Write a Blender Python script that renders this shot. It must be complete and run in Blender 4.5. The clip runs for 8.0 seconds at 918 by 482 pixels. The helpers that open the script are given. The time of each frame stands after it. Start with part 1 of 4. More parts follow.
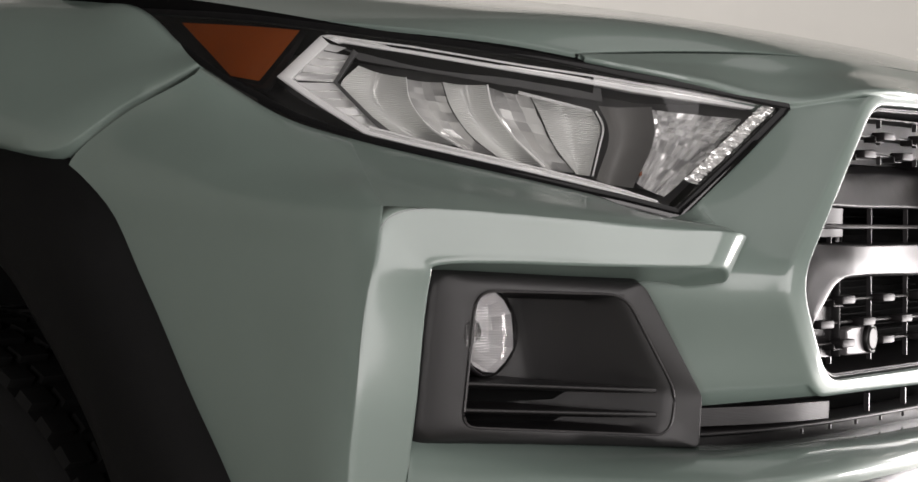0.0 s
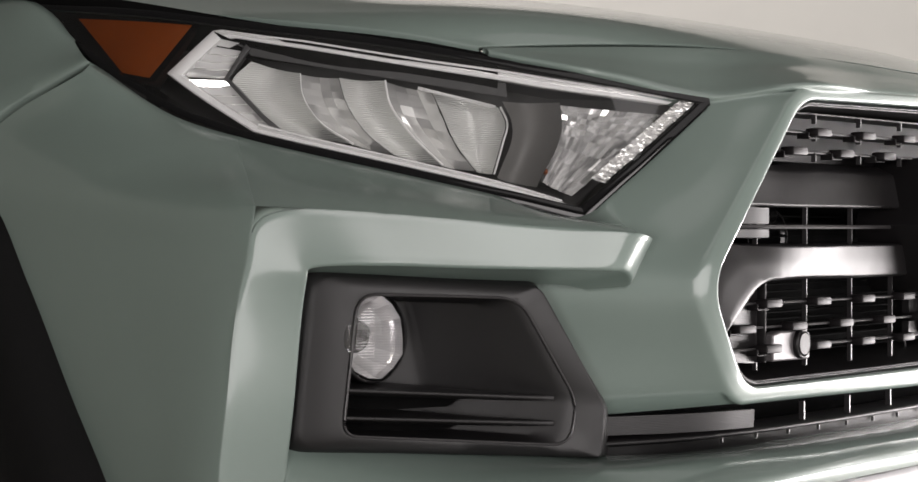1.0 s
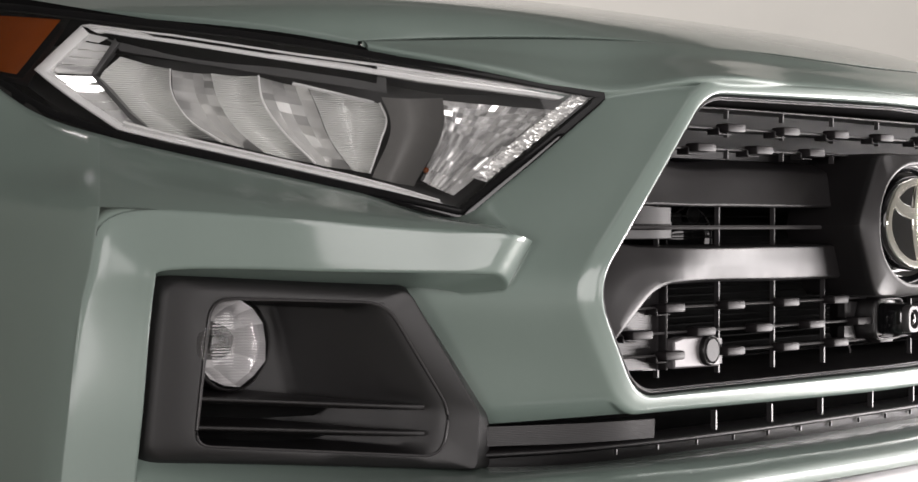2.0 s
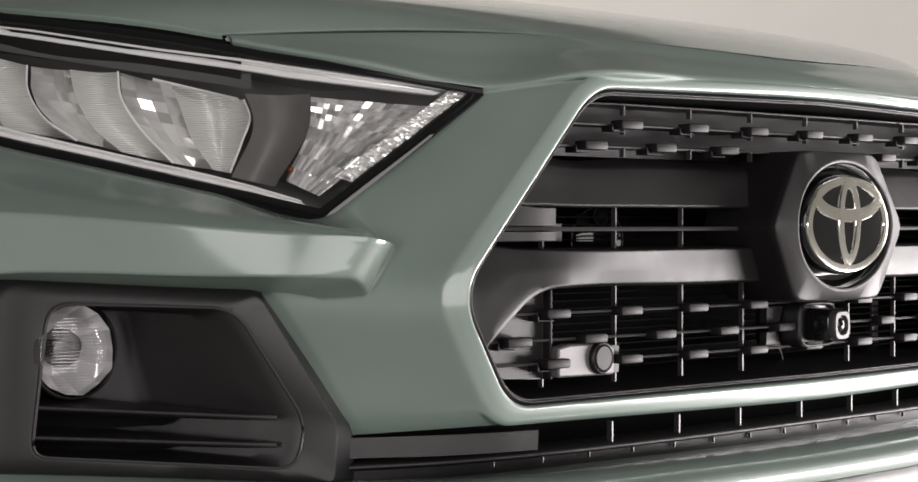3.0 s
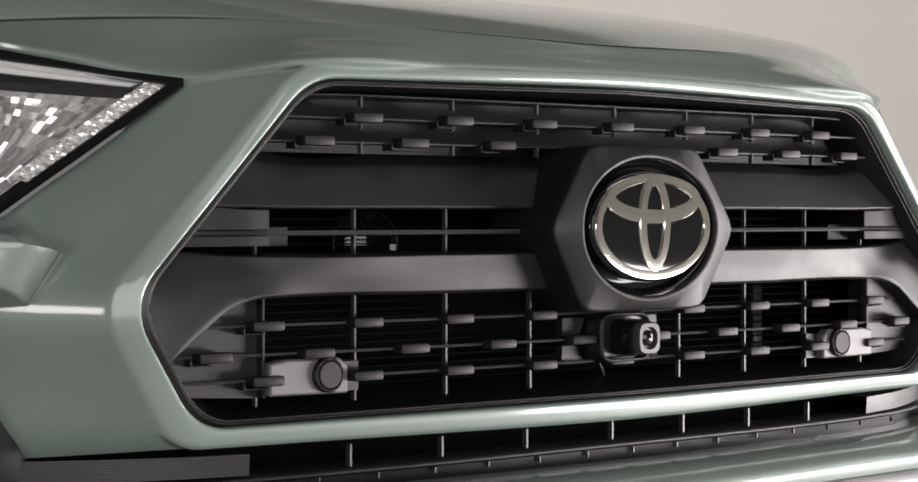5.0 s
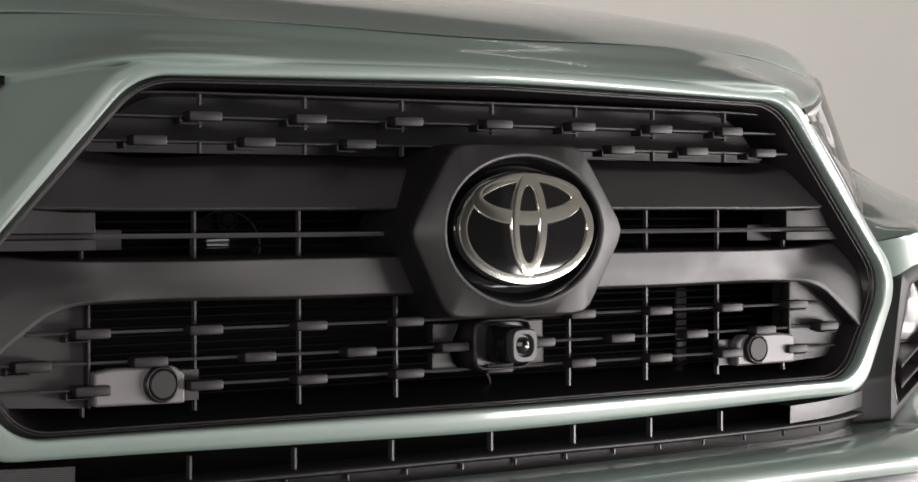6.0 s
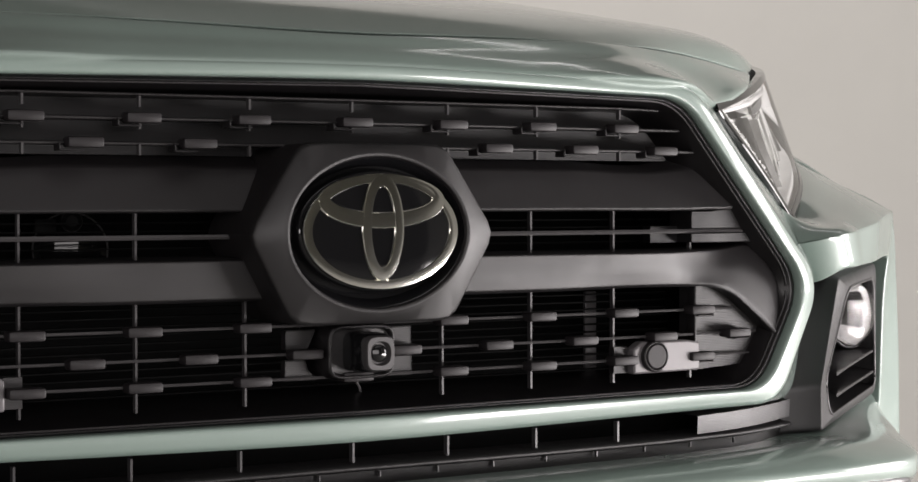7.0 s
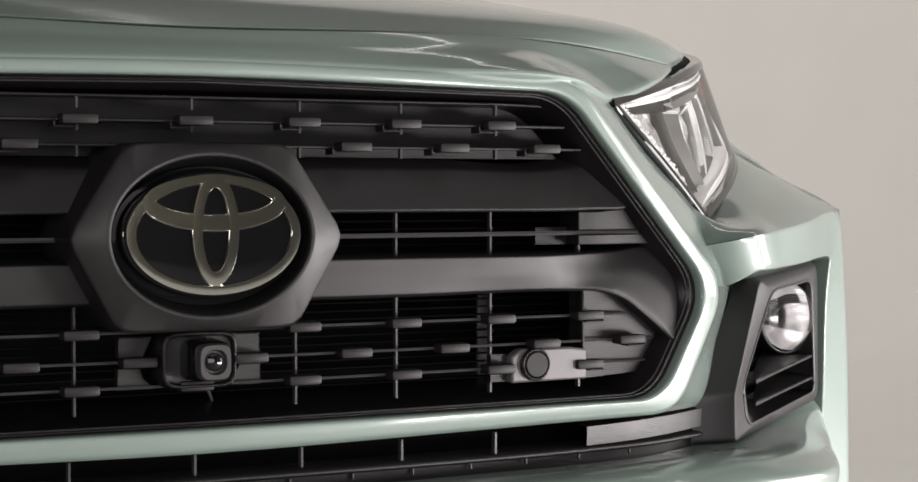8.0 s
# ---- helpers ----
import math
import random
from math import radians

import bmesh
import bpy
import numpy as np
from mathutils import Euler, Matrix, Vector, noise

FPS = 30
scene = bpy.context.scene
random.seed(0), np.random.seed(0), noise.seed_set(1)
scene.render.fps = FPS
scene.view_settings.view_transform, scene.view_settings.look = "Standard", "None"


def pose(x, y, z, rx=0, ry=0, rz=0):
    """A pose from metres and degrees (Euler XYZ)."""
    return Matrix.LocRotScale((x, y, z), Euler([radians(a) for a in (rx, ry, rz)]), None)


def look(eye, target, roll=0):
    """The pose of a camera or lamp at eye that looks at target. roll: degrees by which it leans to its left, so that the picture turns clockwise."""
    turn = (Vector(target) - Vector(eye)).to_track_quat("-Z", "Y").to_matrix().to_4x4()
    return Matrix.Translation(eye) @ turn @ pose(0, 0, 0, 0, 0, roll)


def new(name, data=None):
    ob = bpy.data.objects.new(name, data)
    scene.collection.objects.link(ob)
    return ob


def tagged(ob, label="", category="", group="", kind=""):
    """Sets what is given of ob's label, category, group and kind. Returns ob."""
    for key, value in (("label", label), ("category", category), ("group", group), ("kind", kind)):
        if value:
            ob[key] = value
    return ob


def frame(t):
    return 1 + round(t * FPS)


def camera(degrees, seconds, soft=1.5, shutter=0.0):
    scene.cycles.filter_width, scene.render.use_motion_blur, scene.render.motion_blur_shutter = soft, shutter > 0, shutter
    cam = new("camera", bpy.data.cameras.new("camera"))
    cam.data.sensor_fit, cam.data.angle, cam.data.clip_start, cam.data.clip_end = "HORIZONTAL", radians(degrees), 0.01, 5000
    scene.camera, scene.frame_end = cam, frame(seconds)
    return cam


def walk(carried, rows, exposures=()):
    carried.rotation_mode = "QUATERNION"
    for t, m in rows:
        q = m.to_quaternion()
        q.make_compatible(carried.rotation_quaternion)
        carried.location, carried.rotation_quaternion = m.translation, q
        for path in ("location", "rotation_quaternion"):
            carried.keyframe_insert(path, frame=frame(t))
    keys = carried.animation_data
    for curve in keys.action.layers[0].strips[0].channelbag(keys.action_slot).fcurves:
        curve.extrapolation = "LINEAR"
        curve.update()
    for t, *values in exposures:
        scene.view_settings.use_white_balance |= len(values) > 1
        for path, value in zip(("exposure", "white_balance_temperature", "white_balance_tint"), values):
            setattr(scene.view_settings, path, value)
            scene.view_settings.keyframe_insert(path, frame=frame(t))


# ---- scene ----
cam = camera(26.03, 8.0)
PATH = [
    (0, -2.3340, -0.7432, 0.8164, 89.561, -0.207, -56.780),
    (0.5, -2.2493, -0.8105, 0.8150, 89.613, -0.156, -54.997),
    (1, -2.1538, -0.8772, 0.8163, 89.594, -0.106, -53.328),
    (2.5, -1.8495, -1.0598, 0.8213, 89.490, -0.038, -48.200),
    (3, -1.7442, -1.1145, 0.8233, 89.455, -0.037, -46.498),
    (3.5, -1.6390, -1.1651, 0.8244, 89.434, 0.010, -44.839),
    (4, -1.5320, -1.2096, 0.8250, 89.439, 0.094, -43.259),
    (4.5, -1.4218, -1.2518, 0.8256, 89.437, 0.099, -41.625),
    (6, -1.0757, -1.3756, 0.8375, 89.105, 0.120, -36.184),
    (6.5, -0.9574, -1.4138, 0.8407, 89.019, 0.128, -34.293),
    (7, -0.8388, -1.4474, 0.8441, 88.926, 0.126, -32.430),
    (7.5, -0.7171, -1.4723, 0.8498, 88.746, 0.114, -30.627),
    (8, -0.5943, -1.4957, 0.8569, 88.520, 0.078, -28.765),
]
walk(cam, [(t, pose(x, y, z, rx, ry, rz)) for t, x, y, z, rx, ry, rz in PATH], [(0, 0.22), (2.5, 0.17), (4.5, 0.02), (6, -0.10), (8, -0.12)])

# ---- light ----
world = bpy.data.worlds.new("studio_world")
scene.world = world
world.use_nodes = True
world.node_tree.nodes["Background"].inputs[0].default_value = (0.9, 0.95, 1.0, 1)
world.node_tree.nodes["Background"].inputs[1].default_value = 0.02


def softbox(name, eye, target, w, h, watts, colour=(1, 0.940, 0.938)):
    lamp = bpy.data.lights.new(name, "AREA")
    lamp.shape, lamp.size, lamp.size_y, lamp.energy, lamp.color = "RECTANGLE", w, h, watts, colour
    ob = new(name, lamp)
    ob.matrix_world = look(eye, target)
    return ob


softbox("low_strip", (2.12, -1.28, 0.25), (0.0, 0.1, 0.80), 2.0, 0.42, 98)
softbox("front_panel", (-1.75, -6.2, 1.75), (-0.2, 0.1, 0.8), 5.3, 3.4, 238)
softbox("left_softbox", (-5.8, -1.75, 0.85), (-0.8, 0.1, 0.75), 1.2, 0.9, 52)
softbox("overhead_panel", (0.8, -2.45, 4.75), (0.2, -1.2, 0.6), 4.8, 2.6, 24)
softbox("right_softbox", (4.6, -0.9, 1.3), (0.6, 0.2, 0.8), 2.0, 1.6, 125)
softbox("wall_light", (2.2, 3.4, 4.7), (4.9, 5.4, 1.2), 5.0, 1.0, 222)

# ---- materials ----


def material(name, colour, rough=0.5, metal=0.0, coat=0.0, noise_size=40, vary=0.08, bump=0.0, bump_size=400, rough_vary=0.1):
    """A Principled surface with two scales of variation in colour and gloss and a fine relief."""
    mat = bpy.data.materials.new(name)
    mat.use_nodes = True
    tree = mat.node_tree
    bsdf = tree.nodes["Principled BSDF"]
    place = tree.nodes.new("ShaderNodeTexCoord")
    coarse, fine = tree.nodes.new("ShaderNodeTexNoise"), tree.nodes.new("ShaderNodeTexNoise")
    coarse.inputs["Scale"].default_value, coarse.inputs["Detail"].default_value = noise_size / 8, 4
    fine.inputs["Scale"].default_value, fine.inputs["Detail"].default_value = noise_size, 6
    both = tree.nodes.new("ShaderNodeMath")
    both.operation = "ADD"
    for n in (coarse, fine):
        tree.links.new(place.outputs["Object"], n.inputs["Vector"])
    tree.links.new(coarse.outputs["Fac"], both.inputs[0])
    tree.links.new(fine.outputs["Fac"], both.inputs[1])
    ramp = tree.nodes.new("ShaderNodeMapRange")
    ramp.inputs["From Min"].default_value, ramp.inputs["From Max"].default_value = 0.6, 1.4
    ramp.inputs["To Min"].default_value, ramp.inputs["To Max"].default_value = 1 - vary, 1 + vary
    tree.links.new(both.outputs[0], ramp.inputs["Value"])
    tint = tree.nodes.new("ShaderNodeVectorMath")
    tint.operation = "SCALE"
    tint.inputs[0].default_value = colour
    tree.links.new(ramp.outputs[0], tint.inputs["Scale"])
    tree.links.new(tint.outputs[0], bsdf.inputs["Base Color"])
    gloss = tree.nodes.new("ShaderNodeMapRange")
    gloss.inputs["From Min"].default_value, gloss.inputs["From Max"].default_value = 0.6, 1.4
    gloss.inputs["To Min"].default_value, gloss.inputs["To Max"].default_value = rough * (1 - rough_vary), rough * (1 + rough_vary)
    tree.links.new(both.outputs[0], gloss.inputs["Value"])
    tree.links.new(gloss.outputs[0], bsdf.inputs["Roughness"])
    bsdf.inputs["Metallic"].default_value = metal
    bsdf.inputs["Coat Weight"].default_value = coat
    bsdf.inputs["Coat Roughness"].default_value = 0.10
    if bump:
        grain, relief = tree.nodes.new("ShaderNodeTexNoise"), tree.nodes.new("ShaderNodeBump")
        grain.inputs["Scale"].default_value, grain.inputs["Detail"].default_value = bump_size, 3
        relief.inputs["Strength"].default_value, relief.inputs["Distance"].default_value = bump, 0.001
        tree.links.new(place.outputs["Object"], grain.inputs["Vector"])
        tree.links.new(grain.outputs["Fac"], relief.inputs["Height"])
        tree.links.new(relief.outputs["Normal"], bsdf.inputs["Normal"])
    return mat


def ribbed(name, colour, rough, metal, pitch, strength=0.6, axis="Z", coat=0.0):
    """A surface with fine parallel ribs, pitch metres apart."""
    mat = material(name, colour, rough, metal, coat)
    tree = mat.node_tree
    bsdf = tree.nodes["Principled BSDF"]
    place = tree.nodes.new("ShaderNodeTexCoord")
    wave, relief = tree.nodes.new("ShaderNodeTexWave"), tree.nodes.new("ShaderNodeBump")
    wave.bands_direction = axis
    wave.inputs["Scale"].default_value = 0.314 / pitch
    relief.inputs["Strength"].default_value, relief.inputs["Distance"].default_value = strength, pitch / 3
    tree.links.new(place.outputs["Object"], wave.inputs["Vector"])
    tree.links.new(wave.outputs["Fac"], relief.inputs["Height"])
    tree.links.new(relief.outputs["Normal"], bsdf.inputs["Normal"])
    return mat


def clear(name, tint=(1, 1, 1), gain=1.0):
    """A clear moulded cover: it lets the view through and reflects by its angle."""
    mat = bpy.data.materials.new(name)
    mat.use_nodes = True
    tree = mat.node_tree
    tree.nodes.remove(tree.nodes["Principled BSDF"])
    see, shine, mix = tree.nodes.new("ShaderNodeBsdfTransparent"), tree.nodes.new("ShaderNodeBsdfGlossy"), tree.nodes.new("ShaderNodeMixShader")
    see.inputs[0].default_value = (*tint, 1)
    shine.inputs["Roughness"].default_value = 0.02
    edge = tree.nodes.new("ShaderNodeFresnel")
    edge.inputs["IOR"].default_value = 2.0
    tree.links.new(edge.outputs[0], mix.inputs[0])
    tree.links.new(see.outputs[0], mix.inputs[1])
    tree.links.new(shine.outputs[0], mix.inputs[2])
    tree.links.new(mix.outputs[0], tree.nodes["Material Output"].inputs["Surface"])
    return mat


PAINT = material("green_grey_paint", (0.180, 0.232, 0.206), 0.45, 0.10, 1.0, 25, 0.02, 0.03, 1500, 0.05)
PAINT.node_tree.nodes["Principled BSDF"].inputs["Coat Roughness"].default_value = 0.10
DARK = material("satin_black_plastic", (0.0058, 0.0050, 0.0054), 0.34, 0.0, 0.0, 60, 0.12, 0.12, 1600)
BAR = material("dark_grey_satin_plastic", (0.0085, 0.0075, 0.0080), 0.45, 0.0, 0.0, 60, 0.08, 0.08, 1600)
RIBFINE = ribbed("fine_ribbed_panel", (0.0062, 0.0056, 0.0060), 0.42, 0.0, 0.0015, 0.10)
RIBFINE.node_tree.nodes["Principled BSDF"].inputs["Specular IOR Level"].default_value = 0.32
CHROMEBADGE = material("badge_chrome", (0.80, 0.79, 0.73), 0.10, 1.0, 0.0, 80, 0.03)
CLAD = material("grained_black_cladding", (0.0050, 0.0050, 0.0050), 0.6, 0.0, 0.0, 60, 0.15, 0.35, 900)
GLOSS = material("gloss_black", (0.005, 0.005, 0.0055), 0.06, 0.0, 0.0, 40, 0.05)
# near-black, hardly glossy: the shade of deep openings is put into this colour
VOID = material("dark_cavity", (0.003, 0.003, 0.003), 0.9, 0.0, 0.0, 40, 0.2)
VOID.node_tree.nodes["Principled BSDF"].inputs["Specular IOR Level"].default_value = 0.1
BAR.node_tree.nodes["Principled BSDF"].inputs["Specular IOR Level"].default_value = 0.42
RUBBER = material("tyre_rubber", (0.009, 0.009, 0.009), 0.75, 0.0, 0.0, 80, 0.2, 0.4, 300)
DARK.node_tree.nodes["Principled BSDF"].inputs["Specular IOR Level"].default_value = 0.50
for matt in (CLAD, RUBBER):
    matt.node_tree.nodes["Principled BSDF"].inputs["Specular IOR Level"].default_value = 0.13
CHROME = material("bright_chrome", (0.80, 0.80, 0.77), 0.07, 1.0, 0.0, 80, 0.03)
SATIN = material("satin_silver", (0.96, 0.96, 0.95), 0.22, 0.2, 0.0, 80, 0.05)
REFLECTOR = material("reflector_silver", (0.96, 0.96, 0.94), 0.12, 0.62, 0.0, 80, 0.06)
RIBGLASS = ribbed("ribbed_reflector", (0.86, 0.87, 0.84), 0.24, 0.42, 0.0020, 0.8)
RIBDARK = ribbed("ribbed_dark_panel", (0.0110, 0.0100, 0.0106), 0.42, 0.0, 0.0016, 0.24)
SHIELD = material("lamp_shield_grey", (0.14, 0.138, 0.132), 0.42, 0.0, 0.0, 60, 0.08)
LAMPGREY = material("lamp_inner_bezel", (0.07, 0.07, 0.07), 0.35, 0.0, 0.0, 60, 0.1)
AMBER = material("amber_reflector", (0.18, 0.038, 0.002), 0.18, 0.0, 1.0, 200, 0.15, 0.3, 700)
PLATE = material("sensor_plate_grey", (0.115, 0.109, 0.112), 0.42, 0.2, 0.0, 80, 0.08)
LENS = clear("clear_lamp_cover")
BOWL = ribbed("fog_reflector", (0.97, 0.96, 0.96), 0.14, 0.50, 0.0022, 0.14)
RIBLENS = clear("fluted_fog_glass")
WALL = material("warm_grey_wall", (0.492, 0.487, 0.455), 0.85, 0.0, 0.0, 3, 0.04, 0.1, 200)
CEILING = material("mid_grey_ceiling", (0.11, 0.11, 0.105), 0.9, 0.0, 0.0, 3, 0.05, 0.1, 200)
DRAPE = material("olive_grey_drape", (0.22, 0.215, 0.18), 0.9, 0.0, 0.0, 3, 0.15, 0.2, 60)
SKID = material("lower_guard_grey", (0.06, 0.061, 0.061), 0.38, 0.2, 0.3, 50, 0.06)
CLIPS = material("matt_black_clips", (0.0105, 0.0088, 0.0096), 0.5, 0.0, 0.0, 60, 0.1, 0.1, 1600)
CLIPS.node_tree.nodes["Principled BSDF"].inputs["Specular IOR Level"].default_value = 0.3
WIRE = material("grey_moulded_wire", (0.034, 0.032, 0.033), 0.36, 0.0, 0.0, 60, 0.08)
JEWEL = material("mirror_facets", (0.95, 0.95, 0.94), 0.13, 0.75, 0.0, 80, 0.05)
BEZEL = material("satin_black_bezel", (0.0070, 0.0064, 0.0067), 0.47, 0.0, 0.0, 60, 0.10, 0.10, 1600)
BEZEL.node_tree.nodes["Principled BSDF"].inputs["Specular IOR Level"].default_value = 0.52
GUIDE = material("lamp_light_guide", (0.95, 0.95, 0.94), 0.12, 0.5, 1.0, 80, 0.05)


def rounded(mat, radius):
    """Softens the shading of a material's sharp edges, as thick paint or a moulding does."""
    tree = mat.node_tree
    soft = tree.nodes.new("ShaderNodeBevel")
    soft.samples, soft.inputs["Radius"].default_value = 6, radius
    bumps = [n for n in tree.nodes if n.bl_idname == "ShaderNodeBump"]
    tree.links.new(soft.outputs[0], bumps[0].inputs["Normal"] if bumps else tree.nodes["Principled BSDF"].inputs["Normal"])


rounded(PAINT, 0.0042)
rounded(DARK, 0.0025)
rounded(BAR, 0.0022)
rounded(BEZEL, 0.003)

# level flutes in the fog lamp glass
flutes = RIBLENS.node_tree
wave, relief, where = flutes.nodes.new("ShaderNodeTexWave"), flutes.nodes.new("ShaderNodeBump"), flutes.nodes.new("ShaderNodeTexCoord")
wave.bands_direction, wave.inputs["Scale"].default_value = "Z", 120
relief.inputs["Strength"].default_value, relief.inputs["Distance"].default_value = 0.35, 0.001
flutes.links.new(where.outputs["Object"], wave.inputs["Vector"])
flutes.links.new(wave.outputs["Fac"], relief.inputs["Height"])
flutes.links.new(relief.outputs["Normal"], flutes.nodes["Glossy BSDF"].inputs["Normal"])

# ---- mesh tools ----


def blend(points, u):
    """The point at u (0 to 1) of a smooth curve through the points; the slope at each follows the spacing of its neighbours."""
    pts = [Vector(p) for p in points]
    n = len(pts) - 1
    f = min(max(u, 0.0), 1.0) * n
    i = min(int(f), n - 1)
    w = f - i
    step = pts[i + 1] - pts[i]
    h = max(step.length, 1e-7)

    def slope(k):
        if k in (0, n):
            if abs(pts[k].x) < 1e-6 and abs(step.x) > 0.05:
                return Vector((math.copysign(1, step.x), 0, 0))
            return step / h
        p, q = pts[k] - pts[k - 1], pts[k + 1] - pts[k]
        hp, hq = max(p.length, 1e-7), max(q.length, 1e-7)
        return (p / hp * hq + q / hq * hp) / (hp + hq)

    m0, m1 = slope(i) * h, slope(i + 1) * h
    return (2 * w ** 3 - 3 * w * w + 1) * pts[i] + (w ** 3 - 2 * w * w + w) * m0 + (3 * w * w - 2 * w ** 3) * pts[i + 1] + (w ** 3 - w * w) * m1


def fair(points, n):
    """n steps along a cubic spline through the points with even curvature."""
    pts = np.array([tuple(p) for p in points])
    h = np.linalg.norm(np.diff(pts, axis=0), axis=1)
    m = len(pts)
    a, r = np.eye(m), np.zeros((m, 3))
    for i in range(1, m - 1):
        a[i, i - 1:i + 2] = h[i - 1], 2 * (h[i - 1] + h[i]), h[i]
        r[i] = 6 * ((pts[i + 1] - pts[i]) / h[i] - (pts[i] - pts[i - 1]) / h[i - 1])
    bend = np.linalg.solve(a, r)
    out = []
    for k in range(n + 1):
        f = k / n * (m - 1)
        i = min(int(f), m - 2)
        s = (f - i) * h[i]
        q = h[i] - s
        out.append(Vector(tuple(bend[i] * q ** 3 / (6 * h[i]) + bend[i + 1] * s ** 3 / (6 * h[i]) + (pts[i] / h[i] - bend[i] * h[i] / 6) * q + (pts[i + 1] / h[i] - bend[i + 1] * h[i] / 6) * s)))
    return out


def straight(points, u):
    n = len(points) - 1
    f = min(max(u, 0.0), 1.0) * n
    i = min(int(f), n - 1)
    return Vector(points[i]).lerp(Vector(points[i + 1]), f - i)


def curve(points, n):
    return [blend(points, k / n) for k in range(n + 1)]


def grid(rows, bm=None, side=1, closed=False):
    """Quads between rows of points of equal length; side -1 mirrors them to the other half of the car."""
    bm = bm or bmesh.new()
    made = [[bm.verts.new((p[0] * side, p[1], p[2])) for p in row] for row in rows]
    for a, b in zip(made, made[1:]):
        span = list(range(len(a) - 1)) + ([len(a) - 1] if closed else [])
        for i in span:
            j = (i + 1) % len(a)
            quad = (a[i], a[j], b[j], b[i])
            bm.faces.new(quad if side > 0 else quad[::-1])
    return bm


def sheet(rows, nu, nv, bm=None, side=1, flat_v=False):
    """A smooth panel through a few rows of guide points."""
    lines = [curve(row, nu) for row in rows]
    steps = straight if flat_v else blend
    return grid([[steps([line[i] for line in lines], k / nv) for i in range(nu + 1)] for k in range(nv + 1)], bm, side)


def part(name, bm, mat, parent, label="", angle=32, thick=0.0, bevel=0.0):
    """Links a bmesh as one mesh object under a thing or a part."""
    me = bpy.data.meshes.new(name)
    bmesh.ops.remove_doubles(bm, verts=bm.verts, dist=0.00005)
    bm.to_mesh(me)
    bm.free()
    me.materials.append(mat)
    me.shade_smooth()
    me.set_sharp_from_angle(angle=radians(angle))
    ob = new(name, me)
    ob.parent = parent
    if thick:
        mod = ob.modifiers.new("thickness", "SOLIDIFY")
        mod.thickness, mod.offset = abs(thick), (-1 if thick > 0 else 1)
    if bevel:
        mod = ob.modifiers.new("edges", "BEVEL")
        mod.width, mod.segments, mod.limit_method, mod.angle_limit = bevel, 2, "ANGLE", radians(30)
    return tagged(ob, label)


def group_part(name, parent, label=""):
    ob = new(name)
    ob.parent = parent
    return tagged(ob, label)


def box(size, at, bm=None, bevel=0.0, turn=None):
    bm = bm or bmesh.new()
    m = Matrix.Translation(at) @ (turn or Matrix()) @ Matrix.Diagonal((*size, 1))
    made = bmesh.ops.create_cube(bm, size=1, matrix=m)["verts"]
    if bevel:
        edges = {e for v in made for e in v.link_edges}
        bmesh.ops.bevel(bm, geom=list(edges), offset=bevel, segments=2, affect="EDGES", profile=0.5)
    return bm


def prism(outline, y0, y1, bm=None, side=1):
    """A closed outline in x and z, drawn out from y0 to y1."""
    bm = bm or bmesh.new()
    front = [bm.verts.new((x * side, y0, z)) for x, z in outline]
    back = [bm.verts.new((x * side, y1, z)) for x, z in outline]
    bm.faces.new(front), bm.faces.new(back[::-1])
    for i in range(len(front)):
        j = (i + 1) % len(front)
        bm.faces.new((front[i], back[i], back[j], front[j]))
    bmesh.ops.recalc_face_normals(bm, faces=bm.faces)
    return bm


def tube(points, r, bm=None, sides=6, flat=1.0):
    """A rod of radius r along the points; flat squeezes its height."""
    bm = bm or bmesh.new()
    rings = []
    pts = [Vector(p) for p in points]
    for i, p in enumerate(pts):
        way = (pts[min(i + 1, len(pts) - 1)] - pts[max(i - 1, 0)]).normalized()
        across = way.cross(Vector((0, 0, 1)))
        across = across.normalized() if across.length > 0.01 else Vector((1, 0, 0))
        up = across.cross(way)
        rings.append([bm.verts.new(p + across * r * math.cos(a) + up * r * flat * math.sin(a)) for a in [2 * math.pi * k / sides for k in range(sides)]])
    for a, b in zip(rings, rings[1:]):
        for k in range(sides):
            bm.faces.new((a[k], a[(k + 1) % sides], b[(k + 1) % sides], b[k]))
    bm.faces.new(rings[0][::-1]), bm.faces.new(rings[-1])
    return bm


def turned(profile, centre, axis=(0, -1, 0), n=40, squash=(1, 1), bm=None, capped=True):
    """A body of revolution: profile of (radius, height along the axis), closed by flat ends if capped."""
    bm = bm or bmesh.new()
    m = Matrix.Translation(centre) @ Vector(axis).to_track_quat("Z", "Y").to_matrix().to_4x4()
    rings = []
    for r, h in profile:
        rings.append([bm.verts.new(m @ Vector((r * squash[0] * math.cos(a), r * squash[1] * math.sin(a), h))) for a in [2 * math.pi * k / n for k in range(n)]])
    for a, b in zip(rings, rings[1:]):
        for k in range(n):
            bm.faces.new((a[k], a[(k + 1) % n], b[(k + 1) % n], b[k]))
    if capped:
        bm.faces.new(rings[-1]), bm.faces.new(rings[0][::-1])
    return bm


